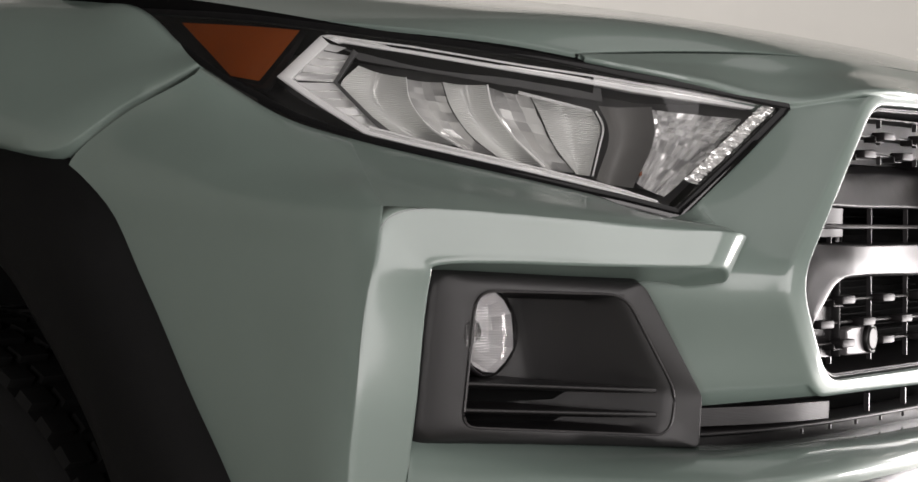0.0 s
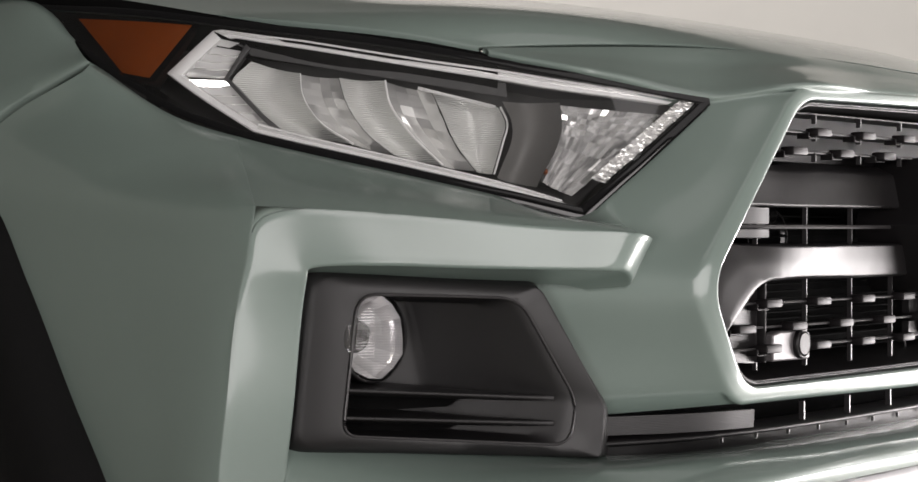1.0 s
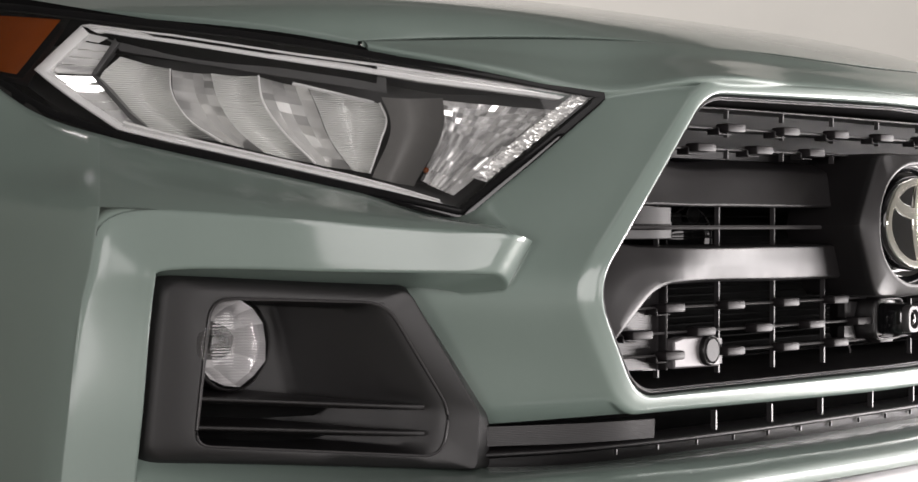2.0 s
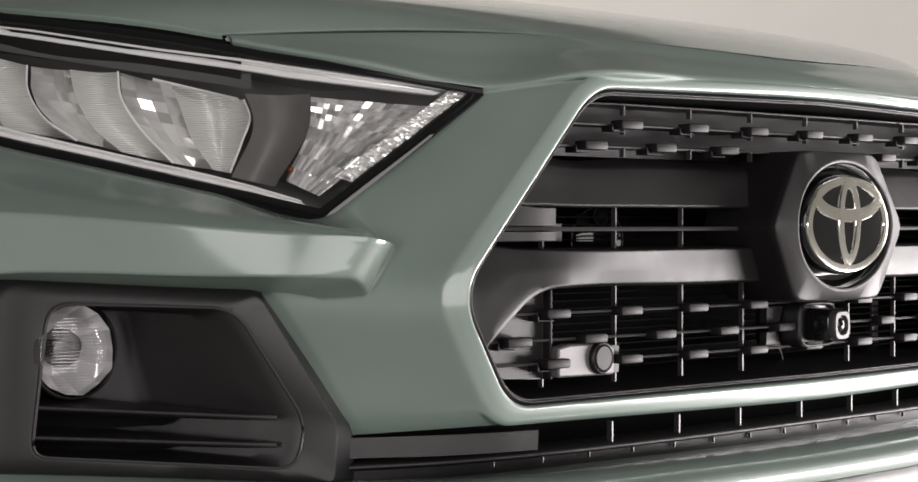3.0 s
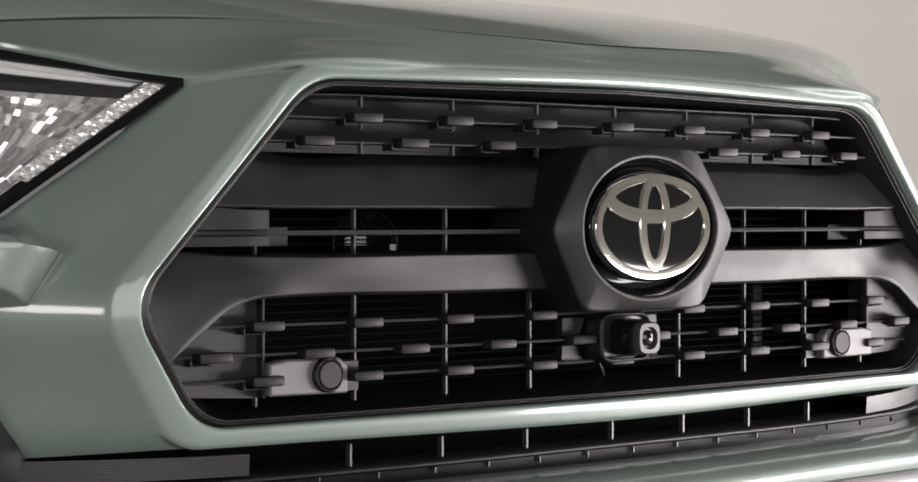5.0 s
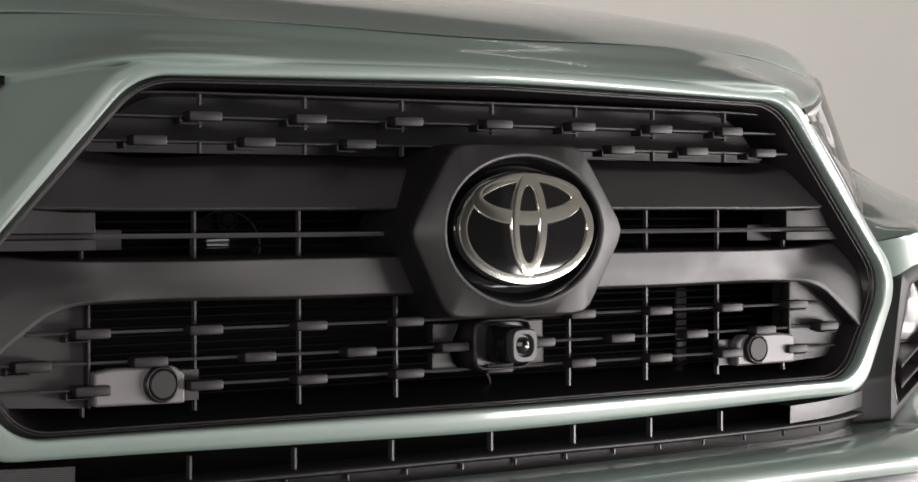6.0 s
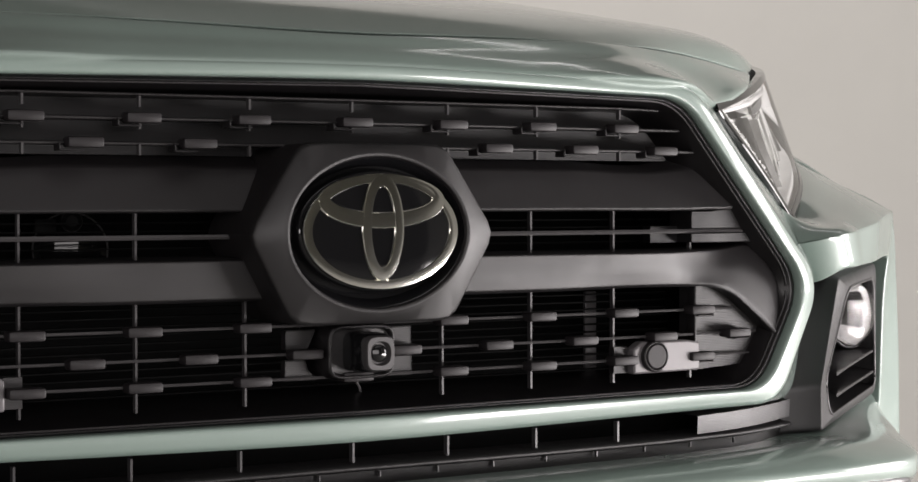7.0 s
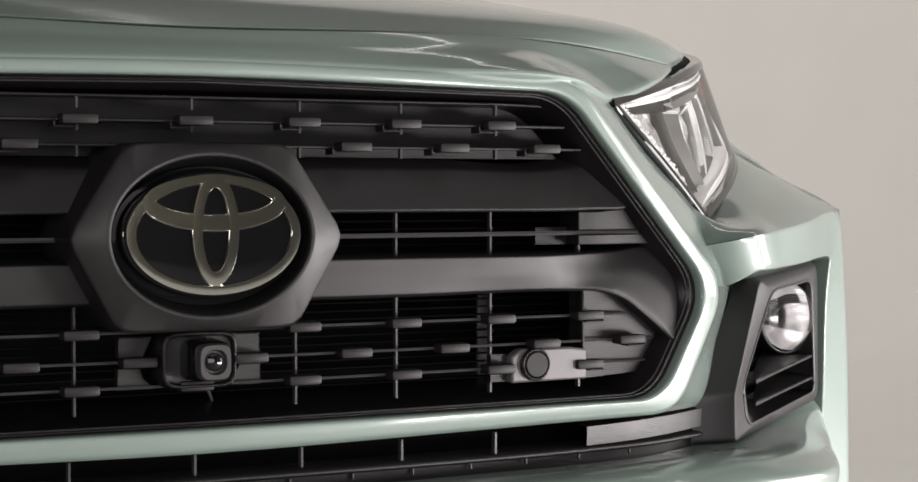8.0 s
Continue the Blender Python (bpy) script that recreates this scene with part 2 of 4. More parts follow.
def fillet_path(points, radii, arc=8, run=8):
    """A polyline with its inner corners rounded; paths with equal counts match point for point."""
    pts = [Vector(p) for p in points]
    out, last = [], pts[0]
    for i in range(1, len(pts) - 1):
        p = pts[i]
        a = p + (pts[i - 1] - p).normalized() * radii[i - 1]
        b = p + (pts[i + 1] - p).normalized() * radii[i - 1]
        out += [last.lerp(a, k / run) for k in range(run)]
        for k in range(arc):
            w = k / arc
            out.append((1 - w) ** 2 * a + 2 * w * (1 - w) * p + w * w * b)
        last = b
    return out + [last.lerp(pts[-1], k / run) for k in range(run + 1)]


def shifted(points, dx=0.0, dy=0.0, dz=0.0):
    return [(p[0] + dx, p[1] + dy, p[2] + dz) for p in points]


# ---- the studio ----
def room():
    bm = bmesh.new()
    box((16, 16, 0.2), (0, 1, -0.1), bm)
    tagged(part("floor", bm, WALL, None), "plain warm grey painted studio floor", "floor", kind="structure")
    for name, size, at in (("wall_north", (16, 0.2, 5), (0, 9.1, 2.5)), ("wall_south", (16, 0.2, 5), (0, -7.1, 2.5)),
                           ("wall_east", (0.2, 16, 5), (8.1, 1, 2.5)), ("wall_west", (0.2, 16, 5), (-8.1, 1, 2.5))):
        dark = name in ("wall_south", "wall_west")
        tagged(part(name, box(size, at), DRAPE if dark else WALL, None), "plain olive grey draped studio wall" if dark else "plain warm grey painted studio wall", "wall", kind="structure")
    # seamless cove behind the car
    profile = [(3.4, 0.002), (4.2, 0.003), (5.2, 0.07), (5.8, 0.30), (6.3, 0.75), (6.7, 1.4), (6.9, 2.2), (6.95, 3.4), (6.95, 4.9)]
    line = [blend([(r, 0, z) for r, z in profile], k / 40) for k in range(41)]
    rows = [[(p.x * math.cos(radians(a)), 1 + p.x * math.sin(radians(a)), p.z) for p in line] for a in range(-60, 171, 5)]
    tagged(part("backdrop", grid(rows), WALL, None, "", 60), "seamless warm grey studio cove curving up from the floor", "backdrop", kind="structure")
    tagged(part("ceiling", box((16, 16, 0.2), (0, 1, 5.1)), CEILING, None), "plain mid grey studio ceiling", "ceiling", kind="structure")


room()

# ---- the car ----
car = tagged(new("car"), "grey-green sport utility car with black plastic grille, on a studio floor", "car")

RIM_IN = [(0, 0.027, 0.9495), (0.357, 0.040, 0.9445), (0.521, 0.050, 0.7625), (0.463, 0.046, 0.662), (0, 0.030, 0.662)]
RIM_RIDGE = [(0, 0.0190, 0.9510), (0.3585, 0.0320, 0.9460), (0.5245, 0.0410, 0.7627), (0.4655, 0.0380, 0.660), (0, 0.0215, 0.6600)]
RIM_OUT = [(0, 0.020, 0.9620), (0.370, 0.037, 0.9570), (0.551, 0.056, 0.7630), (0.487, 0.046, 0.646), (0, 0.026, 0.641)]
RADII = (0.03, 0.035, 0.03)


def bowed(points, x1):
    """Rounds the middle of a path that starts and ends on the centre line, so that both halves meet smoothly."""
    soft = lambda x: (math.sqrt(x * x + 0.01) - 0.1) / (math.sqrt(x1 * x1 + 0.01) - 0.1)
    out = []
    for p in points:
        a, b = (points[0], points[1:]) if p.z > 0.8 else (points[-1], points[:-1])
        b = min(b, key=lambda q: abs(q.x - x1) + (9 if (q.z > 0.8) != (p.z > 0.8) else 0))
        if p.x < x1 and p.x < b.x:
            w = soft(p.x) / max(soft(b.x), 1e-6)
            p = Vector((p.x, a.y + (b.y - a.y) * w, a.z + (b.z - a.z) * w))
        out.append(p)
    return out


def at_height(points, z):
    """The point of a descending polyline at height z."""
    for a, b in zip(points, points[1:]):
        if b[2] <= z <= a[2]:
            return Vector(a).lerp(Vector(b), (a[2] - z) / max(a[2] - b[2], 1e-6))
    return Vector(points[0] if z > points[0][2] else points[-1])


BROW_TOP = [(0.882, 0.289, 0.834), (0.806, 0.225, 0.829), (0.738, 0.168, 0.822), (0.665, 0.118, 0.816), (0.606, 0.078, 0.812), (0.597, 0.075, 0.8105), (0.558, 0.087, 0.803), (0.550, 0.105, 0.800)]
BROW_LIP = [(0.846, 0.260, 0.783), (0.790, 0.2115, 0.7825), (0.728, 0.160, 0.780), (0.668, 0.115, 0.779), (0.623, 0.086, 0.778), (0.613, 0.083, 0.7775), (0.583, 0.095, 0.763), (0.576, 0.112, 0.760)]


PILLAR_OUT = [(0.910, 0.312, 0.300), (0.913, 0.308, 0.500), (0.9095, 0.305, 0.610), (0.906, 0.302, 0.652), (0.895, 0.296, 0.757), (0.890, 0.292, 0.784), (0.882, 0.289, 0.834)]
PILLAR_IN = [(0.856, 0.290, 0.300), (0.854, 0.288, 0.500), (0.851, 0.2795, 0.610), (0.849, 0.275, 0.652), (0.846, 0.2645, 0.757), (0.846, 0.2612, 0.774), (0.846, 0.260, 0.783)]


def bracket(upright, along, m):
    """A path up the pillar and on along the brow, its corner rounded over m steps either way."""
    path = curve(upright, 60) + curve(along, 66)[1:]
    a, c, b = path[60 - m], path[60], path[60 + m]
    arc = [(1 - w) ** 2 * a + 2 * w * (1 - w) * c + w * w * b for w in [k / (2 * m) for k in range(2 * m + 1)]]
    return path[:60 - m] + arc + path[61 + m:], arc, c


EDGE = [Vector((0.882, 0.289, 0.834)), Vector((0.803, 0.385, 0.900))]
INWARD = [Vector((-0.76, -0.64, -0.05)).normalized(), Vector((-0.55, -0.82, -0.23)).normalized()]
REARWARD = [Vector((0.10, 0.99, 0.08)).normalized(), Vector((0.37, 0.88, 0.29)).normalized()]


def onto_edge(p):
    """The point of that edge next to p, or p itself beyond the edge's ends."""
    way = EDGE[1] - EDGE[0]
    f = (p - EDGE[0]).dot(way) / way.length_squared
    return EDGE[0] + way * f if 0 <= f <= 1 and (EDGE[0] + way * f - p).length < 0.02 else p


def soften(p, rear):
    """Rounds the edge where the shelf turns into the side; rear tells which of the two p lies on."""
    way = EDGE[1] - EDGE[0]
    f = min(max((p - EDGE[0]).dot(way) / way.length_squared, 0.0), 1.0)
    r = 0.042 * min(1.0, f * 1.5)
    e = EDGE[0] + way * f
    d = (p - e).length
    if d >= r or r < 1e-4:
        return p
    a, b = INWARD[0].lerp(INWARD[1], f), REARWARD[0].lerp(REARWARD[1], f)
    way = way.normalized()
    a, b = (a - way * a.dot(way)).normalized(), (b - way * b.dot(way)).normalized()
    if rear:
        a, b = b, a
    w = (1 - d / r) / 2
    return p + a * (r * (1 - w) ** 2 - d) + b * (r * w * w)


def bumper(side, bm):
    rim = [bowed(fillet_path(r, RADII), 0.32) for r in (RIM_IN, RIM_RIDGE, RIM_OUT)]
    back = [p + Vector((0, 0.03, 0)) for p in rim[0]]
    # a rounded ridge at the inner edge, then a nearly flat band with a soft outer shoulder
    profile = [(a, a.lerp(b, 0.55) + Vector((0, -0.0026, 0)), b, b.lerp(c, 0.18) + Vector((0, -0.0012, 0)), b.lerp(c, 0.55) + Vector((0, -0.0022, 0)), b.lerp(c, 0.85) + Vector((0, -0.0020, 0)), c) for a, b, c in zip(*rim)]
    grid([back] + [[blend(col, k / 24) for col in profile] for k in range(25)], bm, side)
    # cheek between the grille rim and the lamps
    outer = [(0.441, 0.096, 0.943), (0.500, 0.118, 0.893), (0.587, 0.146, 0.829), (0.612, 0.153, 0.800), (0.650, 0.182, 0.765), (0.622, 0.167, 0.700), (0.602, 0.155, 0.645), (0.590, 0.150, 0.638)]
    outer = curve(outer, 70)
    lip = [p for p in rim[2] if p.x > 0.366 and not (p.z < 0.65 and p.x < 0.47)]
    lip = [p for p in lip if p.z > 0.6455]
    far = [at_height(outer, 0.943 + (p.z - lip[0].z) * (0.943 - 0.638) / (lip[0].z - lip[-1].z)) for p in lip]
    mid = [a.lerp(b, 0.08) for a, b in zip(lip, far)]
    mid2 = [a.lerp(b, 0.5) + Vector((0, -0.002, 0)) for a, b in zip(lip, far)]
    grid([[blend(col, k / 8) for col in zip(lip, mid, mid2, far)] for k in range(9)], bm, side)
    # under edge of the rim
    low = [p for p in rim[2] if p.z < 0.66]
    grid([low, [p + Vector((0, 0.04, 0.002)) for p in low]], bm, side)
    # nose panel up to the bonnet
    low = [(0, 0.020, 0.9620), (0.19, 0.027, 0.9600), (0.370, 0.038, 0.9570), (0.445, 0.092, 0.9445), (0.530, 0.149, 0.964), (0.612, 0.236, 0.985)]
    top = [(0, 0.060, 0.9910), (0.16, 0.076, 0.9945), (0.310, 0.107, 0.9970), (0.400, 0.137, 0.9975), (0.505, 0.187, 0.994), (0.613, 0.240, 0.988)]
    swell = (0.35, 0.35, 0.3, 0.2, 0.1, 0)
    q1 = [Vector(a).lerp(Vector(b), 0.22) + Vector((0, -0.004, 0.005)) * w for a, b, w in zip(low, top, swell)]
    q2 = [Vector(a).lerp(Vector(b), 0.6) + Vector((0, -0.003, 0.004)) * w for a, b, w in zip(low, top, swell)]
    sheet([shifted(low, 0, 0.014, -0.012), low, q1, q2, top, shifted(top, 0, 0.004, -0.012)], 50, 20, bm, side)
    # brow over the fog lamp
    under = [(0.836, 0.290, 0.774), (0.782, 0.244, 0.7725), (0.722, 0.200, 0.769), (0.668, 0.165, 0.766), (0.640, 0.150, 0.764), (0.625, 0.140, 0.763), (0.600, 0.130, 0.757), (0.590, 0.140, 0.755)]
    outer, arc, tip = bracket(PILLAR_OUT, BROW_TOP, 5)
    inner = bracket(PILLAR_IN, BROW_LIP, 6)[0]
    back = bracket(shifted(PILLAR_IN[:-1], -0.010, 0.03) + [under[0]], under, 6)[0]
    face = Vector((0.0003, -0.0004, 0))
    t1, t3, t4 = [[p.lerp(q, f) + face for p, q in zip(outer, inner)] for f in (0.22, 0.45, 0.70)]
    t2 = [p.lerp(q, 0.07) + face for p, q in zip(outer, inner)]
    l2 = [p.lerp(q, 0.90) + face for p, q in zip(outer, inner)]
    u2 = [p.lerp(q, 0.15) for p, q in zip(inner, back)]
    grid([[blend(col, k / 40) for col in zip(outer, t2, t1, t3, t4, l2, inner, u2, back)] for k in range(41)], bm, side)
    fan = [bm.verts.new((p.x * side, p.y, p.z)) for p in arc + [tip]]
    bm.faces.new(fan if side > 0 else fan[::-1])
    # shelf from the brow up to the headlamp
    crease = [(0.550, 0.105, 0.800), (0.600, 0.076, 0.811), (0.665, 0.118, 0.816), (0.738, 0.168, 0.822), (0.806, 0.225, 0.829), (0.882, 0.289, 0.834)]
    lamp = [(0.560, 0.135, 0.845), (0.589, 0.141, 0.828), (0.659, 0.207, 0.849), (0.718, 0.270, 0.868), (0.765, 0.328, 0.884), (0.803, 0.385, 0.900)]
    s1 = [Vector(a).lerp(Vector(b), 0.10) + Vector((0, 0.001, 0.002)) for a, b in zip(crease, lamp)]
    s2 = [Vector(a).lerp(Vector(b), 0.55) + Vector((0.002, 0.000, 0)) for a, b in zip(crease, lamp)]
    lines = [curve(row, 90) for row in (crease, s1, s2, lamp, shifted(lamp, -0.012, 0.014, 0.004))]
    net = []
    for k in range(25):
        row = [blend([line[i] for line in lines], k / 24) for i in range(91)]
        pull = onto_edge(row[-1]) - row[-1]
        net.append([soften(p + pull * max(0, 1 - (90 - i) / 24) ** 2, False) for i, p in enumerate(row)])
    grid(net, bm, side)
    # corner pillar and side, from the fog lamp to the wheel arch
    rows = [[(0.791, 0.399, 0.904), (0.816, 0.459, 0.926), (0.838, 0.546, 0.975)],
            [(0.803, 0.385, 0.900), (0.828, 0.445, 0.920), (0.850, 0.532, 0.969)],
            [(0.842, 0.338, 0.868), (0.872, 0.434, 0.885), (0.886, 0.605, 0.921)],
            [(0.882, 0.289, 0.834), (0.900, 0.475, 0.850), (0.905, 0.655, 0.872)]]
    ends = [(0.905, 0.590, 0.815), (0.904, 0.556, 0.757), (0.904, 0.496, 0.652), (0.904, 0.470, 0.610), (0.905, 0.410, 0.500), (0.900, 0.400, 0.300)]
    for (cx, cy, z), (ax, ay, az) in zip(PILLAR_OUT[5::-1], ends):
        rows.append([(cx, cy, z), ((cx + ax) / 2 + 0.004, (cy + ay) / 2, (z + az) / 2), (ax, ay, az)])
    rows = [[r[0], Vector(r[0]).lerp(Vector(r[1]), 0.14) + Vector((0.002, 0, -0.0006)), r[1], r[2]] for r in rows]
    lines = [curve(row, 72) for row in rows]
    edge = [line[0] for line in lines]
    net = []
    for k in range(55):
        pull = onto_edge(straight(edge, k / 54)) - blend(edge, k / 54)
        net.append([soften(blend([line[i] for line in lines], k / 54) + pull * max(0, 1 - i / 28) ** 2, True) for i in range(73)])
    net = [[row[0] + INWARD[0] * 0.006 + Vector((0, 0.002, -0.007))] + row for row in net]
    part("bumper_corner", grid(net, None, side), PAINT, car, "grey-green painted corner of the bumper", 24)
    # ledge below the fog lamp and the lower bar
    l0 = [(0.846, 0.294, 0.622), (0.720, 0.205, 0.612), (0.605, 0.135, 0.603), (0.560, 0.130, 0.600), (0.300, 0.070, 0.600), (0, 0.060, 0.600)]
    l1 = [(0.850, 0.281, 0.606), (0.760, 0.172, 0.594), (0.650, 0.040, 0.588), (0.560, 0.006, 0.590), (0.300, -0.008, 0.592), (0, -0.014, 0.590)]
    l2 = [(0.853, 0.280, 0.596), (0.768, 0.164, 0.586), (0.656, 0.030, 0.580), (0.560, -0.004, 0.582), (0.300, -0.020, 0.584), (0, -0.026, 0.582)]
    l3 = [(0.856, 0.284, 0.560), (0.772, 0.172, 0.560), (0.660, 0.034, 0.562), (0.560, 0.000, 0.566), (0.300, -0.018, 0.568), (0, -0.024, 0.567)]
    l4 = [(0.856, 0.292, 0.480), (0.772, 0.180, 0.480), (0.660, 0.060, 0.550), (0.560, 0.020, 0.555), (0.300, 0.000, 0.557), (0, -0.006, 0.556)]
    sheet([l0, l1, l2, l3, l4], 50, 20, bm, side)


bm = bmesh.new()
bumper(1, bm), bumper(-1, bm)
part("front_bumper", bm, PAINT, car, "grey-green painted bumper with sharp creases", 24)


def bonnet():
    rows = [
        [(0, 0.0630, 0.9938), (0.162, 0.0790, 0.9973), (0.312, 0.1100, 0.9998), (0.402, 0.1400, 1.0003), (0.508, 0.1905, 0.9968), (0.590, 0.2310, 0.9910), (0.616, 0.2445, 0.9888)],
        [(0, 0.110, 1.014), (0.170, 0.124, 1.016), (0.325, 0.152, 1.018), (0.430, 0.180, 1.019), (0.540, 0.226, 1.017), (0.630, 0.270, 1.0075), (0.664, 0.292, 1.000)],
        [(0, 0.270, 1.054), (0.190, 0.280, 1.055), (0.360, 0.300, 1.054), (0.490, 0.325, 1.049), (0.605, 0.350, 1.041), (0.695, 0.380, 1.0245), (0.734, 0.394, 1.0135)],
        [(0, 0.550, 1.092), (0.200, 0.550, 1.092), (0.390, 0.560, 1.090), (0.540, 0.570, 1.084), (0.670, 0.590, 1.072), (0.768, 0.610, 1.052), (0.804, 0.620, 1.038)],
        [(0, 1.100, 1.135), (0.220, 1.100, 1.135), (0.420, 1.100, 1.130), (0.580, 1.100, 1.122), (0.710, 1.100, 1.106), (0.798, 1.100, 1.080), (0.820, 1.100, 1.062)]]
    lines = [fair([(-x, y, z) for x, y, z in row[:0:-1]] + row, 96) for row in rows]
    columns = [fair(col, 56) for col in zip(*lines)]
    bm = grid([list(row) for row in zip(*columns)])
    front = [c[0] for c in columns]
    grid([[p + Vector((0, 0.03, -0.003)) for p in front], [p + Vector((0, 0.0012, -0.0010)) for p in front], front], bm)
    for col, side in ((columns[0], -1), (columns[-1], 1)):
        grid([col, [p + Vector((-0.006 * side, 0.004, -0.02)) for p in col]], bm)
    part("bonnet", bm, PAINT, car, "grey-green painted bonnet with a raised centre", 40)
    # dark strip in the shut line, standing for the shade of the gap
    deep = [p + Vector((0, 0.016, -0.016)) for p in front[20:-20]]
    part("shut_line_shade", grid([deep, [p + Vector((0, 0.008, 0.015)) for p in deep]]), VOID, car, "near-black strip for the shade in the gap under the bonnet edge")


bonnet()


def fender(side):
    low = [(0.848, 0.533, 0.972), (0.876, 0.602, 0.928), (0.903, 0.667, 0.880), (0.906, 0.760, 0.894), (0.906, 0.950, 0.902), (0.904, 1.30, 0.80)]
    top = [(0.826, 0.577, 0.997), (0.813, 0.648, 1.040), (0.803, 0.730, 1.048), (0.800, 0.830, 1.056), (0.797, 1.000, 1.063), (0.80, 1.30, 1.08)]
    mid = [(0.840, 0.556, 0.985), (0.857, 0.626, 0.984), (0.876, 0.702, 0.972), (0.887, 0.795, 0.980), (0.889, 0.970, 0.985), (0.886, 1.30, 0.950)]
    part("fender", sheet([shifted(low, -0.012, 0.004, -0.002), low, mid, top, shifted(top, -0.02, 0, -0.01)], 36, 20, None, side), PAINT, car, "grey-green painted front wing", 50)


def arch(side):
    outer = [(0.905, 1.15, 0.86), (0.906, 0.950, 0.903), (0.906, 0.754, 0.893), (0.906, 0.664, 0.877), (0.906, 0.612, 0.845), (0.906, 0.556, 0.757), (0.907, 0.496, 0.652), (0.908, 0.449, 0.576), (0.908, 0.400, 0.480), (0.90, 0.36, 0.36)]
    inner = [(0.915, 1.15, 0.76), (0.916, 0.950, 0.800), (0.916, 0.754, 0.787), (0.916, 0.722, 0.762), (0.916, 0.690, 0.724), (0.916, 0.640, 0.660), (0.916, 0.605, 0.606), (0.914, 0.575, 0.540), (0.912, 0.550, 0.460), (0.90, 0.53, 0.36)]
    m1 = [Vector(a).lerp(Vector(b), 0.08) + Vector((0.014, 0, 0)) for a, b in zip(outer, inner)]
    m2 = [Vector(a).lerp(Vector(b), 0.85) + Vector((0.016, 0, 0)) for a, b in zip(outer, inner)]
    deep = shifted(inner, -0.28, 0.02, -0.01)
    centre = Vector((0.9, 0.955, 0.36))
    rim = [Vector(p) + (Vector(p) - centre).normalized() * 0.007 + Vector((-0.008, 0, 0)) for p in outer]
    part("arch_cladding", sheet([rim, m1, m2, inner, shifted(inner, -0.02, 0.004), deep], 48, 26, None, side), CLAD, car, "grained black plastic wheel arch trim")
    liner = [(0.62, 0.50, 0.30), (0.62, 0.55, 0.62), (0.62, 0.75, 0.82), (0.62, 1.10, 0.84), (0.62, 1.35, 0.60), (0.62, 1.40, 0.30)]
    part("wheel_well", sheet([shifted(liner, 0.29), shifted(liner, 0.27, 0.02, 0.02), liner, shifted(liner, -0.30)], 20, 6, None, side), VOID, car, "black wheel arch liner")


def wheel(side):
    w = group_part("wheel", car)
    c = (side * 0.79, 0.955, 0.355)
    axis = (side, 0, 0)
    part("tyre", turned([(0.235, -0.10), (0.33, -0.112), (0.352, -0.095), (0.360, -0.05), (0.361, 0), (0.360, 0.05), (0.352, 0.095), (0.33, 0.112), (0.235, 0.10)], c, axis, 64, (1, 1), None, False), RUBBER, w, "black rubber tyre")
    bm = bmesh.new()
    for k in range(60):
        a = 2 * math.pi * k / 60
        for off, wid in ((-0.075, 0.045), (-0.02, 0.04), (0.035, 0.04), (0.085, 0.035)):
            b = a + (off > 0) * 0.05
            m = Matrix.Rotation(b, 4, "X")
            box((wid, 0.022, 0.012), Vector(c) + m.to_3x3() @ Vector((off * side, 0, 0.362)), bm, 0, m)
    part("tread", bm, RUBBER, w)
    part("rim", turned([(0.05, -0.09), (0.225, -0.09), (0.24, -0.10), (0.24, 0.10), (0.225, 0.09), (0.20, 0.06), (0.05, 0.05)], c, axis, 48), DARK, w, "dark alloy rim")


for side in (1, -1):
    fender(side), arch(side), wheel(side)

part("firewall", box((1.56, 0.02, 0.86), (0, 1.11, 0.62), None, 0.01), VOID, car, "plain black bulkhead")

# ---- headlamps ----
LAMP_PLAN = [(0.442, 0.093), (0.53, 0.150), (0.61, 0.212), (0.70, 0.292), (0.775, 0.378), (0.82, 0.46), (0.838, 0.55), (0.845, 0.65), (0.85, 0.80)]
LAMP_TOP = ((0, 0.942), (0.119, 0.958), (0.237, 0.972), (0.317, 0.985), (0.394, 0.995), (0.491, 1.005), (0.66, 1.021), (0.81, 1.033), (0.872, 1.038))
LAMP_LOW = ((0, 0.942), (0.178, 0.829), (0.287, 0.850), (0.373, 0.869), (0.461, 0.887), (0.525, 0.901), (0.592, 0.918), (0.651, 0.940), (0.709, 0.960), (0.785, 0.993), (0.872, 1.037))


def on_lamp(s, z, depth=0.0):
    """A point of the lamp cover's curved face: s runs outwards along it, depth goes into the lamp."""
    flat = [(x, y, 0) for x, y in LAMP_PLAN]
    p, q = blend(flat, s), blend(flat, s + 0.01) - blend(flat, s - 0.01)
    n = Vector((q.y, -q.x, 0)).normalized()
    p = p + n * (0.35 * (0.95 - z) - depth)
    return Vector((p.x, p.y, z))


def at_s(table, s):
    for (a, u), (b, v) in zip(table, table[1:]):
        if a <= s <= b:
            return u + (v - u) * (s - a) / (b - a)
    return table[-1][1]


